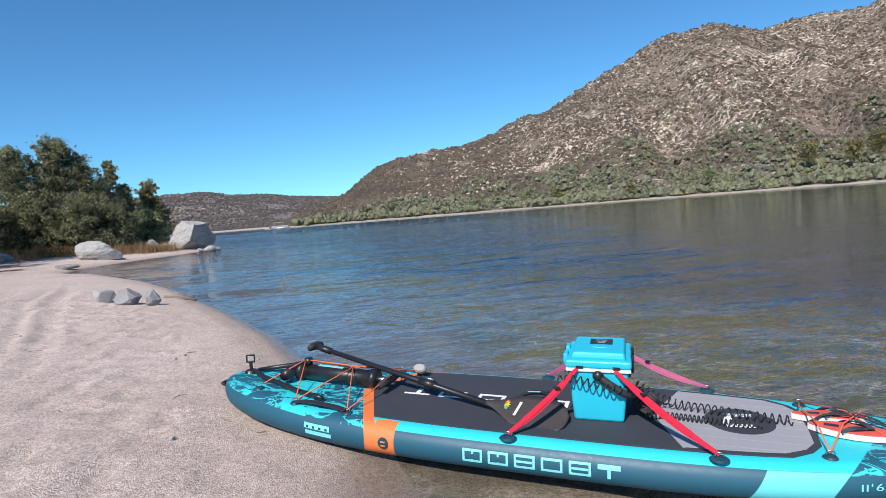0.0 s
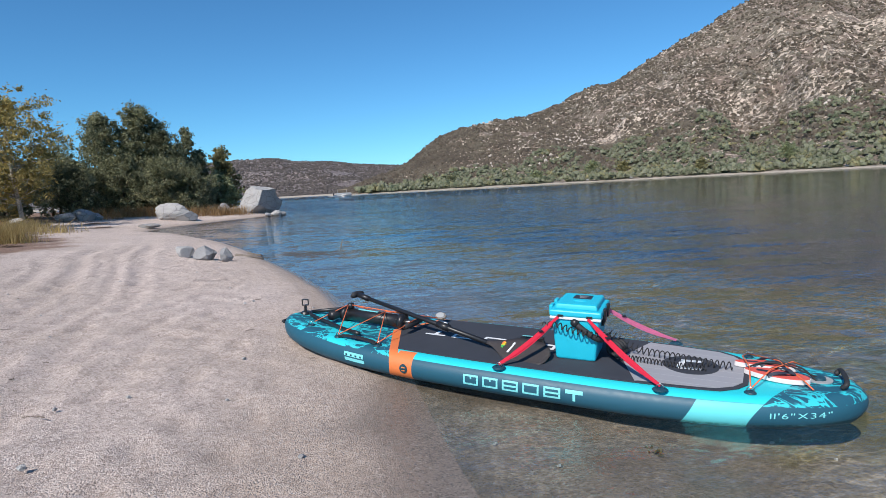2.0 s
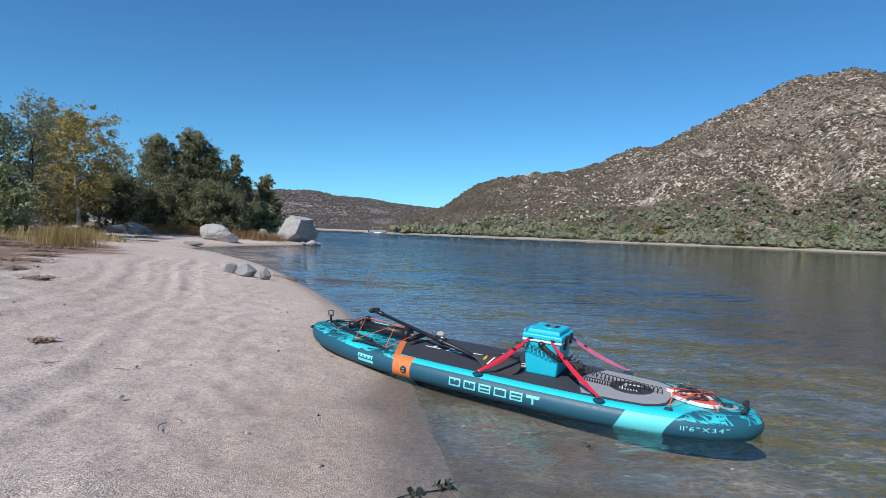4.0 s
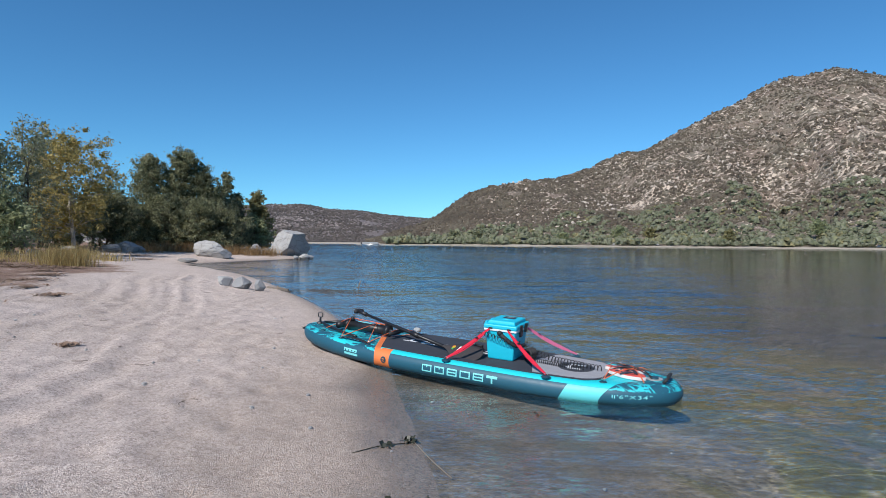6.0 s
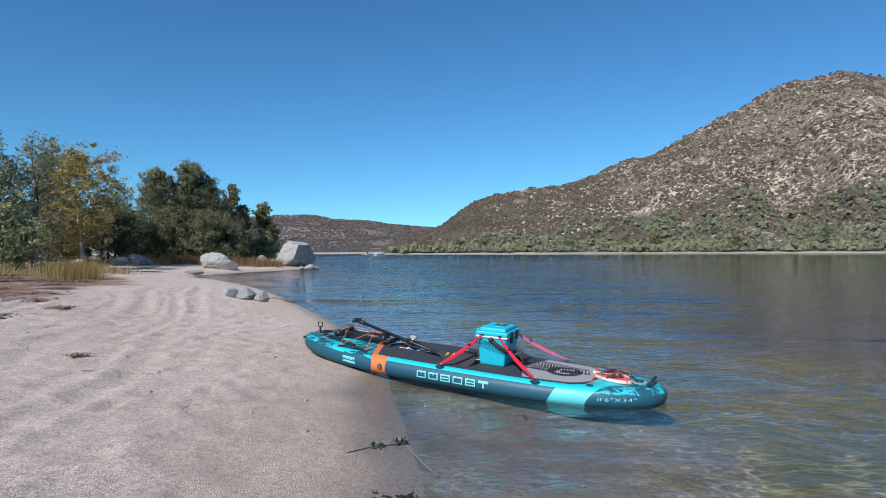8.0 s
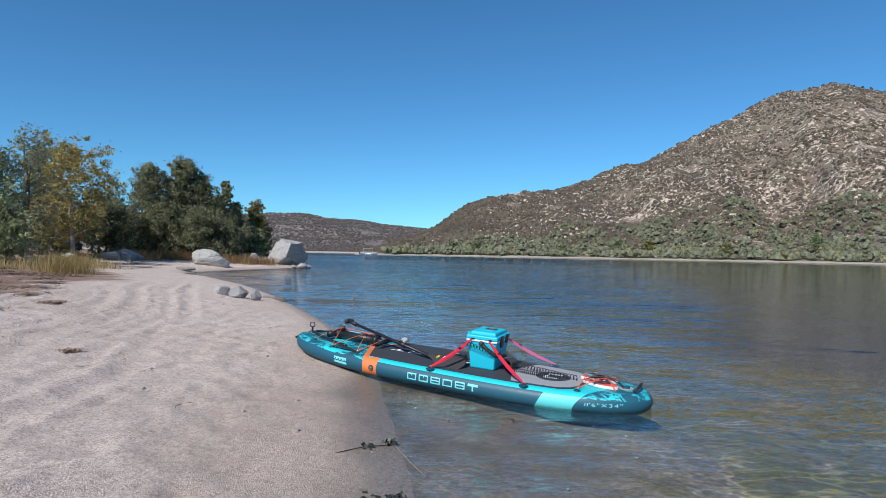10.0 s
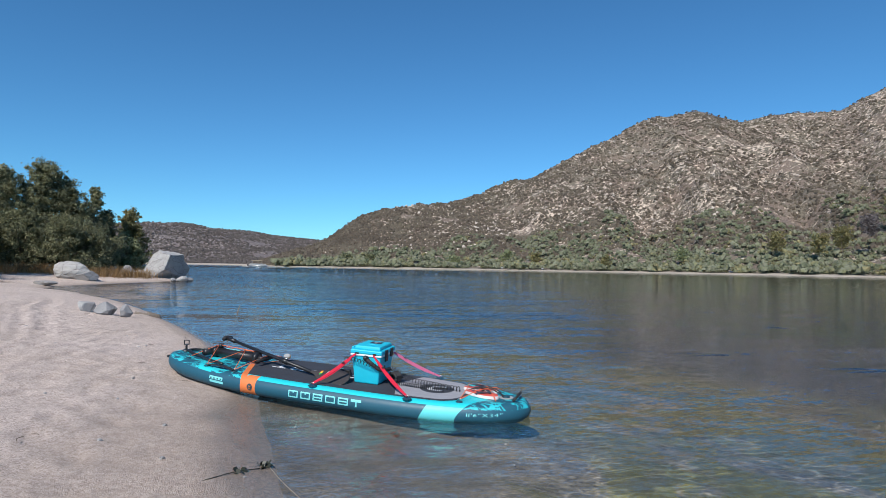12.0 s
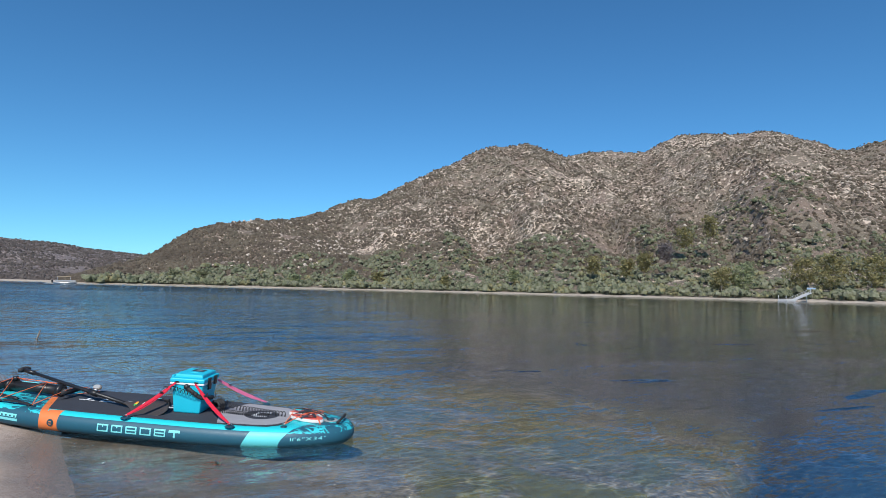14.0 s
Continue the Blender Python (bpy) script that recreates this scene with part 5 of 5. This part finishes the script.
def cooler():
    m = on_deck("cooler", CU, CV, 0.0075, 3, "turquoise hard plastic cooler box with white seal, lashed to the board", "cooler")
    bm = bmesh.new()
    block(bm, (0, 0.0, 0.112), (0.248, 0.292, 0.228), 0.016, None, 0.84, 4)
    part("body", bm, COOLER, m, smooth=False)
    part("seal", boxed(((0, 0.0, 0.2325), (0.268, 0.312, 0.016), 0.006)), GASKET, m, "white seal")
    lid = part("lid", boxed(((0, 0.0, 0.257), (0.272, 0.316, 0.036), 0.014, None, 1.0, 4), ((0, 0.006, 0.288), (0.214, 0.262, 0.030), 0.012, None, 1.06, 4)), COOLER, m)
    part("label_panel", boxed(((0.008, 0.050, 0.3030), (0.098, 0.088, 0.003), 0.001)), NAVY, lid, "dark label with unreadable marks")
    for k in range(3):
        part("label_bar", boxed(((0.008, 0.073 - 0.022 * k, 0.3050), (0.05 - 0.01 * k, 0.005, 0.001))), SILVER, lid)
    tube("lid_emblem", [(0.005 + 0.032 * math.cos(a), -0.035 + 0.012 * math.sin(a), 0.3030) for a in np.linspace(2.6, 6.8, 14)], 0.004, COOLER, lid, 6)
    for y in (-0.07, 0.05):
        h = part("hinge", boxed(((-0.139, y, 0.262), (0.020, 0.060, 0.046), 0.006)), COOLER, m)
        part("hinge_pin", boxed(((-0.148, y, 0.272), (0.010, 0.040, 0.016), 0.003)), NAVY, h)
    for y in (-0.06, 0.06):
        part("latch", boxed(((0.139, y, 0.240), (0.016, 0.045, 0.070), 0.006)), BLACK, m, "black rubber latch")
    for x in (-0.075, 0.075):
        part("strap_slot", boxed(((x, -0.158, 0.246), (0.030, 0.006, 0.012), 0.001)), BLACK, m)
    # carry handle: bar with pivots
    for s in (-1, 1):
        part("pivot", boxed(((s * 0.124, -0.02, 0.200), (0.02, 0.05, 0.05), 0.006)), BLACK, m)
    tube("carry_handle", curve_points([(0.0, -0.150, 0.208), (0.055, -0.158, 0.172), (0.115, -0.150, 0.135), (0.145, -0.09, 0.12), (0.150, 0.0, 0.11)], 6), 0.016, RUBBER, m, 10, "black swing handle")
    bm = bmesh.new()
    bmesh.ops.create_uvsphere(bm, u_segments=14, v_segments=8, radius=0.024, matrix=Matrix.Translation((0.0, -0.150, 0.210)))
    part("handle_knob", bm, BLACK, m, smooth=True)


def strap(corner, ring, material, label, width=0.021):
    a, b = Vector(corner), Vector((ring[0], ring[1], 0.020))
    root = BOARD @ b
    m = empty("tie_down_strap", Matrix.Translation(root), label, "strap", "straps holding the cooler")
    inv = Matrix.Translation(-root) @ BOARD
    for k, (lift, w) in enumerate(((0.0, 1.0), (0.012, 0.9))):
        pts = []
        for t in np.linspace(0, 1, 12):
            p = a.lerp(b, t)
            p.z -= 0.012 * math.sin(math.pi * t) + lift * math.sin(math.pi * min(1, t * 1.0)) * 1.2
            pts.append(inv @ p)
        widths = [width * w * (1.0 if 1 < i < 9 else 0.75) for i in range(12)]
        d = b - a
        ribbon("webbing", pts, widths, 0.0022, material, m, BOARD.to_3x3() @ Vector((-d.z, 0.0, d.x)))
    t = 0.30
    q = inv @ a.lerp(b, t)
    part("buckle", boxed((tuple(q), (0.022, 0.026, 0.008), 0.002)), BLACK, m)


def lash_cooler():
    for s, mt, lab in ((-1, RED, "taut bright red webbing strap from cooler to board edge"), (1, PINK, "faded pink translucent webbing strap from cooler to board edge")):
        for e in (-1, 1):
            ring = RINGS[(0 if s < 0 else 2) + (0 if e < 0 else 1)]
            strap((CU + e * 0.078, CV + s * 0.162, 0.246), ring, mt, lab, 0.021 if s < 0 else 0.017)


def coil(name, path, radius, turns, wire, label):
    pts = [BOARD @ Vector(p) for p in curve_points(path, 24)]
    lengths = np.concatenate([[0], np.cumsum([(b - a).length for a, b in zip(pts, pts[1:])])])
    out = []
    for i in range(turns * 14 + 1):
        s = lengths[-1] * i / (turns * 14)
        j = min(len(pts) - 2, int(np.searchsorted(lengths, s, side="right") - 1))
        t = (s - lengths[j]) / max(1e-6, lengths[j + 1] - lengths[j])
        p, d = pts[j].lerp(pts[j + 1], t), (pts[j + 1] - pts[j]).normalized()
        side = d.cross(Vector((0, 0, 1))).normalized()
        up = side.cross(d)
        a = 2 * math.pi * i / 14
        out.append(p + (side * math.cos(a) + up * math.sin(a)) * radius)
    root = out[-1].copy()
    ob = tube(name, [p - root for p in out], wire, RUBBER, None, 5)
    ob.location = root
    return tagged(ob, label, "leash")


def leash():
    z = 0.030
    coil("coiled_leash", [(0.53, 0.02, 0.13), (0.62, 0.05, 0.070), (0.72, 0.075, z), (0.86, 0.045, z), (1.00, 0.015, z), (1.14, 0.0, z)], 0.019, 24, 0.003, "black coiled ankle leash lying along the mat")
    coil("coiled_leash", [(0.58, -0.075, 0.022), (0.66, -0.045, 0.022), (0.78, -0.055, 0.022), (0.90, -0.065, 0.022), (1.02, -0.06, 0.024)], 0.014, 26, 0.003, "black coiled ankle leash lying along the mat")
    coil("coiled_leash", [(0.225, -0.200, 0.200), (0.30, -0.196, 0.205), (0.38, -0.192, 0.185), (0.47, -0.185, 0.170), (0.545, -0.10, 0.15)], 0.015, 13, 0.0032, "black coiled leash slung across the cooler's front")
    m = on_deck("leash_cuff", 0.575, 0.01, 0.008, -20, "black padded leash cuff beside the cooler", "cuff")
    for k in range(3):
        tube("cuff", [(0.040 * math.cos(a), 0.026 * k - 0.026, 0.044 + 0.036 * math.sin(a)) for a in np.linspace(0, 2 * math.pi, 16)], 0.012, RUBBER, m, 8)
    part("buckle", boxed(((0.038, 0, 0.044), (0.018, 0.04, 0.04), 0.005)), BLACK, m)
    m = on_deck("cord_wrap", 1.31, 0.04, 0.046, 0, "black knotted leash end over the sandals", "cord")
    tube("strand", curve_points([(-0.12, -0.04, -0.024), (-0.04, 0.0, 0.003), (0.06, -0.01, 0.008), (0.13, -0.04, -0.005), (0.20, -0.03, -0.034)], 6), 0.0045, RUBBER, m, 8)
    tube("strand", curve_points([(-0.05, 0.03, -0.01), (0.05, 0.02, 0.008), (0.13, 0.0, -0.005), (0.18, -0.06, -0.034)], 6), 0.004, RUBBER, m, 8)
    m = on_deck("coiled_webbing", 0.08, -0.005, 0.008, 10, "loop of black webbing resting on the mat by the paddle", "strap")
    pts = [(-0.10, -0.02, 0.01), (-0.05, 0.0, 0.045), (0.02, 0.01, 0.055), (0.08, 0.0, 0.04), (0.10, -0.03, 0.012)]
    ribbon("webbing", curve_points(pts, 6), 0.030, 0.004, RUBBER, m)
    ribbon("webbing", curve_points([(x, y + 0.02, z * 0.7 + 0.002) for x, y, z in pts], 6), 0.030, 0.004, NAVY, m)
    part("webbing_print", boxed(((0.0, -0.008, 0.060), (0.06, 0.010, 0.001))), AQUA_PRINT, m)
    part("buckle", boxed(((0.07, 0.0, 0.035), (0.045, 0.035, 0.05), 0.008)), BLACK, m)


def sandal(u, v, turn, tilt, z=0.016):
    m = empty("sandal", BOARD @ pose(u, v, z + rise(u), tilt, 0, turn), "coral flip-flop sandal with white sole under bungee cord", "sandal", "pair of sandals")
    n = 32
    line = []
    for k in range(n):
        a = 2 * math.pi * k / n
        x = 0.140 * math.cos(a)
        w = 0.043 + 0.010 * math.cos(a) - 0.006 * math.cos(2 * a)
        line.append((x, w * math.sin(a)))
    part("sole", plate(line, -0.008, 0.014), FOAM, m, "white foam sole")
    part("footbed", plate([(x * 0.97, y * 0.94) for x, y in line], 0.0145, 0.019), CORAL, m)
    for s in (-1, 1):
        ribbon("thong", curve_points([(0.075, 0, 0.022), (0.045, s * 0.020, 0.034), (0.0, s * 0.036, 0.030), (-0.03, s * 0.045, 0.012)], 5), 0.017, 0.004, NAVY, m, (1, 0, 0))
    part("sole_mark", boxed(((-0.06, 0.0, 0.0195), (0.05, 0.022, 0.001))), NAVY, m)


action_mount()
hand_pump()
hose()
nose_lashing()
oval_paddle()
paddle()
cooler()
lash_cooler()
leash()
sandal(1.325, -0.045, -10, 4)
sandal(1.285, 0.085, 6, -3, 0.018)
tail_cord = on_deck("bungee_lashing", 0, 0, 0, 0, "orange elastic cord holding the sandals at the tail", "cord")
for line in ([(1.212, -0.262, 0.02), (1.21, -0.06, 0.055), (1.18, 0.10, 0.055), (1.212, 0.262, 0.02)], [(1.212, -0.262, 0.02), (1.30, -0.06, 0.055), (1.40, 0.10, 0.05), (1.45, 0.15, 0.02)],
             [(1.212, 0.262, 0.02), (1.34, 0.08, 0.055), (1.43, -0.10, 0.03), (1.465, -0.165, 0.012)], [(1.465, -0.165, 0.012), (1.44, -0.10, 0.02), (1.41, -0.04, 0.035)]):
    bungee("cord", [Vector((u, v, z + rise(u))) for u, v, z in line], "", tail_cord)

# ---- driftwood, twigs and weed ----
def on_ground(x, y, up=0.0):
    return Vector((x, y, float(ground_height(x, y)) + up))


def twig(name, line, r, material, label, category="twig", group="", up=0.008):
    pts = [on_ground(x, y, up) for x, y in line]
    root = pts[0].copy()
    ob = tube(name, [p - root for p in curve_points(pts, 5)], r, material, None, 6)
    ob.location = root
    return tagged(ob, label, category, group)


stake = empty("stake", Matrix.Translation((-1.70, 9.30, float(ground_height(-1.70, 9.30)))), "weathered grey stick standing in the shallow water", "stick")
tube("stem", [(0, 0, -0.1), (0.02, 0, 0.12), (0.06, 0, 0.26), (0.09, 0.0, 0.36)], [0.018, 0.016, 0.014, 0.010], WOOD, stake, 8)
tube("stub", [(0.03, 0, 0.14), (-0.01, 0.0, 0.19)], [0.009, 0.005], WOOD, stake, 6)
twig("driftwood", [(-3.30, 7.55), (-3.05, 7.50), (-2.85, 7.60)], [0.03] * 11, WOOD, "short flat piece of driftwood at the water's edge", "driftwood")
twig("driftwood", [(-3.35, 8.5), (-3.1, 8.55)], [0.025] * 6, WOOD, "short dark piece of driftwood at the water's edge", "driftwood")
rand = np.random.default_rng(5)
for k in range(46):
    x, y = rand.uniform(-4.5, -0.7), rand.uniform(-2.6, 7.5)
    if beach(x, y) < 0.2:
        continue
    a, s = rand.uniform(0, 6.28), rand.uniform(0.015, 0.06)
    twig("twig", [(x, y), (x + s * math.cos(a), y + s * math.sin(a)), (x + 1.8 * s * math.cos(a + 0.3), y + 1.8 * s * math.sin(a + 0.3))], 0.0025, BARK, "tiny dark twig lying on the sand", "twig", "twigs on the sand", 0.012)
for k in range(60):
    x, y = rand.uniform(-4.5, -0.5), rand.uniform(-2.8, 8)
    if beach(x, y) < 0.1:
        continue
    s = rand.uniform(0.006, 0.016)
    boulder("pebble", (x, y), (s * 1.2, s, s * 0.8), PALE_GRANITE if k % 3 else GREY_GRANITE, "small pebble on the sand", 200 + k, "pebbles on the sand", sink=0.2, sub=1, flats=3, rough=0.15)
for k in range(16):
    x, y = rand.uniform(-0.4, 2.2), rand.uniform(-2.2, 0.0)
    s = rand.uniform(0.005, 0.010)
    boulder("pebble", (x, y), (s * 1.2, s, s * 0.7), GREY_GRANITE, "small pebble on the lake bed", 300 + k, "pebbles under water", sink=0.2, sub=1, flats=3, rough=0.15)


def weed_clump(x, y, size, n, seed, label):
    rand = np.random.default_rng(seed)
    root = on_ground(x, y, 0.004)
    root.z = max(root.z, 0.001)
    verts, faces = [], []
    for k in range(n):
        a = rand.uniform(0, 6.28)
        p = Vector((rand.normal(0, 0.3), rand.normal(0, 0.3), 0)) * size
        d = Vector((math.cos(a), math.sin(a), 0)) * size * rand.uniform(0.15, 0.5)
        o = Vector((-d.y, d.x, 0)).normalized() * rand.uniform(0.004, 0.014)
        z = Vector((0, 0, rand.uniform(0.002, 0.025)))
        b = len(verts)
        verts += [p - o, p + o, p + d * 0.6 + o + z, p + d * 0.6 - o + z, p + d + z * 0.4]
        faces += [(b, b + 1, b + 2, b + 3), (b + 3, b + 2, b + 4)]
    ob = ob_from("water_weed", verts, faces, WEED, smooth=False)
    ob.location = root
    return tagged(ob, label, "weed", "weed at the water's edge")


weed_clump(-0.13, -1.33, 0.09, 16, 1, "dark wet weed washed up at the water's edge")
weed_clump(-0.24, -1.45, 0.08, 8, 2, "dark wet weed washed up at the water's edge")
weed_clump(-0.08, -2.12, 0.13, 34, 3, "dark wet weed washed up at the water's edge")
sunk = weed_clump(0.70, -0.51, 0.075, 18, 4, "brown weed lying in the shallows")
sunk.location.z = on_ground(0.70, -0.51).z
sunk.data.materials[0] = OLIVE_WEED
twig("twig", [(-0.10, -1.36), (-0.02, -1.58), (0.08, -1.80)], 0.0028, WOOD, "thin pale stem lying in the wet sand", "twig", up=0.010)
twig("twig", [(-0.15, -1.38), (-0.28, -1.47), (-0.40, -1.61)], 0.0026, WEED, "dark stem lying on the wet sand", "twig")
for k, (x, y, s) in enumerate(((-2.9, 0.3, 0.12), (-4.8, 1.2, 0.35), (-5.2, 2.2, 0.4), (-5.0, 3.4, 0.3), (-6.0, 4.2, 0.5), (-6.8, 5.5, 0.6), (-7.4, 7.0, 0.6), (-8.2, 8.0, 0.7), (-7.9, 6.2, 0.5), (-9.6, 8.6, 0.8), (-8.6, 9.6, 0.6), (-10.4, 9.6, 0.8), (-11.5, 11.0, 0.9), (-10.2, 13.0, 0.8), (-11.8, 15.5, 0.9), (-13.2, 19.0, 1.0), (-12.8, 22.0, 0.9), (-14.5, 25.0, 1.0))):
    ob = weed_clump(x, y, s, int(40 + 420 * s), 40 + k, "brown dry leaf litter on the sand")
    ob.name, ob["category"], ob["group"] = "leaf_litter", "litter", "litter on the bank"
    ob.data.materials[0] = LITTER


def bank_debris():
    """Fallen leaves, bark and stalks strewn over the brown bank."""
    rand = np.random.default_rng(77)
    verts, faces = [], []
    while len(faces) < 7000:
        x, y = rand.uniform(-16, -5.5), rand.uniform(4, 30)
        d = float(beach(x, y))
        if d < 4.2 or noise.noise((x * 0.5, y * 0.5, 30.0)) < 0.25 - 0.12 * (d - 4.2):
            continue
        p = on_ground(x, y, 0.008)
        a, ln, w = rand.uniform(0, 6.28), rand.uniform(0.03, 0.13), rand.uniform(0.006, 0.022)
        dx, dy, lift = math.cos(a) * ln, math.sin(a) * ln, rand.uniform(0, 0.05)
        b = len(verts)
        verts += [(p.x - dx, p.y - dy, p.z), (p.x + dy / ln * w, p.y - dx / ln * w, p.z + 0.01), (p.x + dx, p.y + dy, p.z + lift), (p.x - dy / ln * w, p.y + dx / ln * w, p.z + 0.004)]
        faces.append((b, b + 1, b + 2, b + 3))
    return tagged(ob_from("bank_debris", verts, faces, DEBRIS, smooth=False), "brown fallen leaves and dry stalks strewn over the bank", "debris", kind="stuff")


bank_debris()

# ---- across the lake ----
def pontoon_boat():
    x, y = polar(-5.6, 250)
    m = empty("pontoon_boat", pose(x, y, 0, 0, 0, 8), "small pontoon boat with tan canopy on the far water", "boat")
    for s in (-1, 1):
        tube("float", [(-3.6, s * 0.95, 0.15), (2.9, s * 0.95, 0.15), (3.7, s * 0.95, 0.45)], [0.34, 0.34, 0.1], STEEL, m, 10)
    part("deck", boxed(((0, 0, 0.55), (7.0, 2.5, 0.14), 0.03)), WHITE_PAINT, m)
    for s in (-1, 1):
        part("side_panel", boxed(((0, s * 1.2, 0.95), (6.2, 0.06, 0.5), 0.02)), SILVER, m)
    part("canopy", boxed(((-0.4, 0, 2.45), (4.2, 2.5, 0.22), 0.08)), CANVAS, m)
    for px in (-2.3, 1.5):
        for s in (-1, 1):
            tube("post", [(px, s * 1.15, 0.6), (px, s * 1.15, 2.4)], 0.05, STEEL, m, 6)
    part("seat", boxed(((-1.8, 0.6, 0.9), (1.4, 0.9, 0.6), 0.1)), CANVAS, m)
    part("motor", boxed(((-3.9, 0, 0.7), (0.5, 0.45, 0.9), 0.08)), BLACK, m)


def dock_ramp():
    az = 58.4
    r = float(near_shore(az))
    x, y = polar(az, r - 9)
    m = empty("boat_ramp", pose(x, y, 0, 0, 0, -az + 62), "white floating dock ramp leading up the far shore", "dock")
    part("float", boxed(((-6.0, 0, 0.25), (4.0, 2.4, 0.5), 0.05)), WHITE_PAINT, m)
    deck = boxed(((0, 0, 0), (9.0, 1.4, 0.14), 0.02))
    d = part("ramp", deck, WHITE_PAINT, m)
    d.matrix_local = pose(0.3, 0, 1.25, 0, -14, 0)
    for s in (-1, 1):
        p = part("rail", boxed(((0, s * 0.68, 0.62), (9.0, 0.05, 0.07), 0.01), ((0, s * 0.68, 0.3), (9.0, 0.04, 0.05), 0.01)), WHITE_PAINT, m)
        p.matrix_local = pose(0.3, 0, 1.25, 0, -14, 0)
    for px in (-7.6, -4.2, 5.4):
        tube("post", [(px, 1.2, -1), (px, 1.2, 1.5)], 0.07, WHITE_PAINT, m, 8)
    x, y = polar(59.2, r + 9)
    b = empty("covered_boat", pose(x, y, 2.2, 0, 0, 20), "small boat under a pale blue cover by the ramp", "boat")
    part("boat_hull", boxed(((0, 0, 0.6), (4.2, 1.7, 1.0), 0.25)), WHITE_PAINT, b)
    part("cover", boxed(((0, 0, 1.35), (4.0, 1.6, 0.6), 0.28)), BLUE_TARP, b)


def shore_tree(az, back, h, crown, leaf, seed, label, n=1600):
    r = float(near_shore(az)) + back
    x, y = polar(az, r)
    z = max(1.0, main_height(az, max(0.01, back / 250))[2])
    t = grow("shore_tree", (x, y), h, crown, n, PALE_BARK, leaf, 0.36, label, (0, 0), 0.16, 0.06, seed, "trees across the lake", rounded=True)
    t.location.z = z - 0.2


pontoon_boat()
dock_ramp()
shore_tree(27.4, 3, 5.2, 2.0, YELLOW_GREEN, 61, "small yellow-green tree on the far strand")
for k, (az, back, h, c, lf) in enumerate(((41.5, 34, 7, 3.2, YELLOW_GREEN), (44.5, 30, 6.5, 3.0, YELLOW_GREEN), (46.0, 45, 7, 3.5, YELLOW_GREEN), (49.5, 72, 9, 4.0, YELLOW_GREEN), (51.6, 80, 9, 4.0, YELLOW_GREEN),
                                          (52.5, 12, 7, 4.2, YELLOW_GREEN), (54.2, 14, 7.5, 4.2, WILLOW), (58.5, 16, 9, 5.0, YELLOW_GREEN), (60.8, 18, 9.5, 5.0, YELLOW_GREEN), (63.2, 18, 9, 5.0, YELLOW_GREEN), (66, 20, 9, 5.0, WILLOW),
                                          (18, 25, 6, 2.8, WILLOW), (13, 12, 5, 2.6, WILLOW), (2.5, 8, 6, 3.2, OAK), (4.8, 8, 6, 3.2, OAK), (34, 22, 5, 2.8, WILLOW), (47.8, 45, 7, 3.2, BARE), (20.8, 22, 5, 2.6, YELLOW_GREEN))):
    shore_tree(az, back, h, c, lf, 70 + k, "rounded shore tree turning yellow" if lf is YELLOW_GREEN else "rounded green shore tree" if lf is not BARE else "bare grey leafless tree", 2200)
# small pale things on the far strand
for k, (az, dr, s) in enumerate(((38.0, 1, 0.45), (21.5, 1, 0.5), (3.6, 1, 0.5), (49.0, 3, 0.6), (50.2, 3, 0.5), (17.6, 1, 0.5))):
    x, y = polar(az, float(near_shore(az)) + dr)
    boulder("rock", (x, y), (s * 1.4, s, s * 0.8), GREY_GRANITE, "grey rock on the far strand", 400 + k, "rocks on the far strand", base=0.6, sub=2)
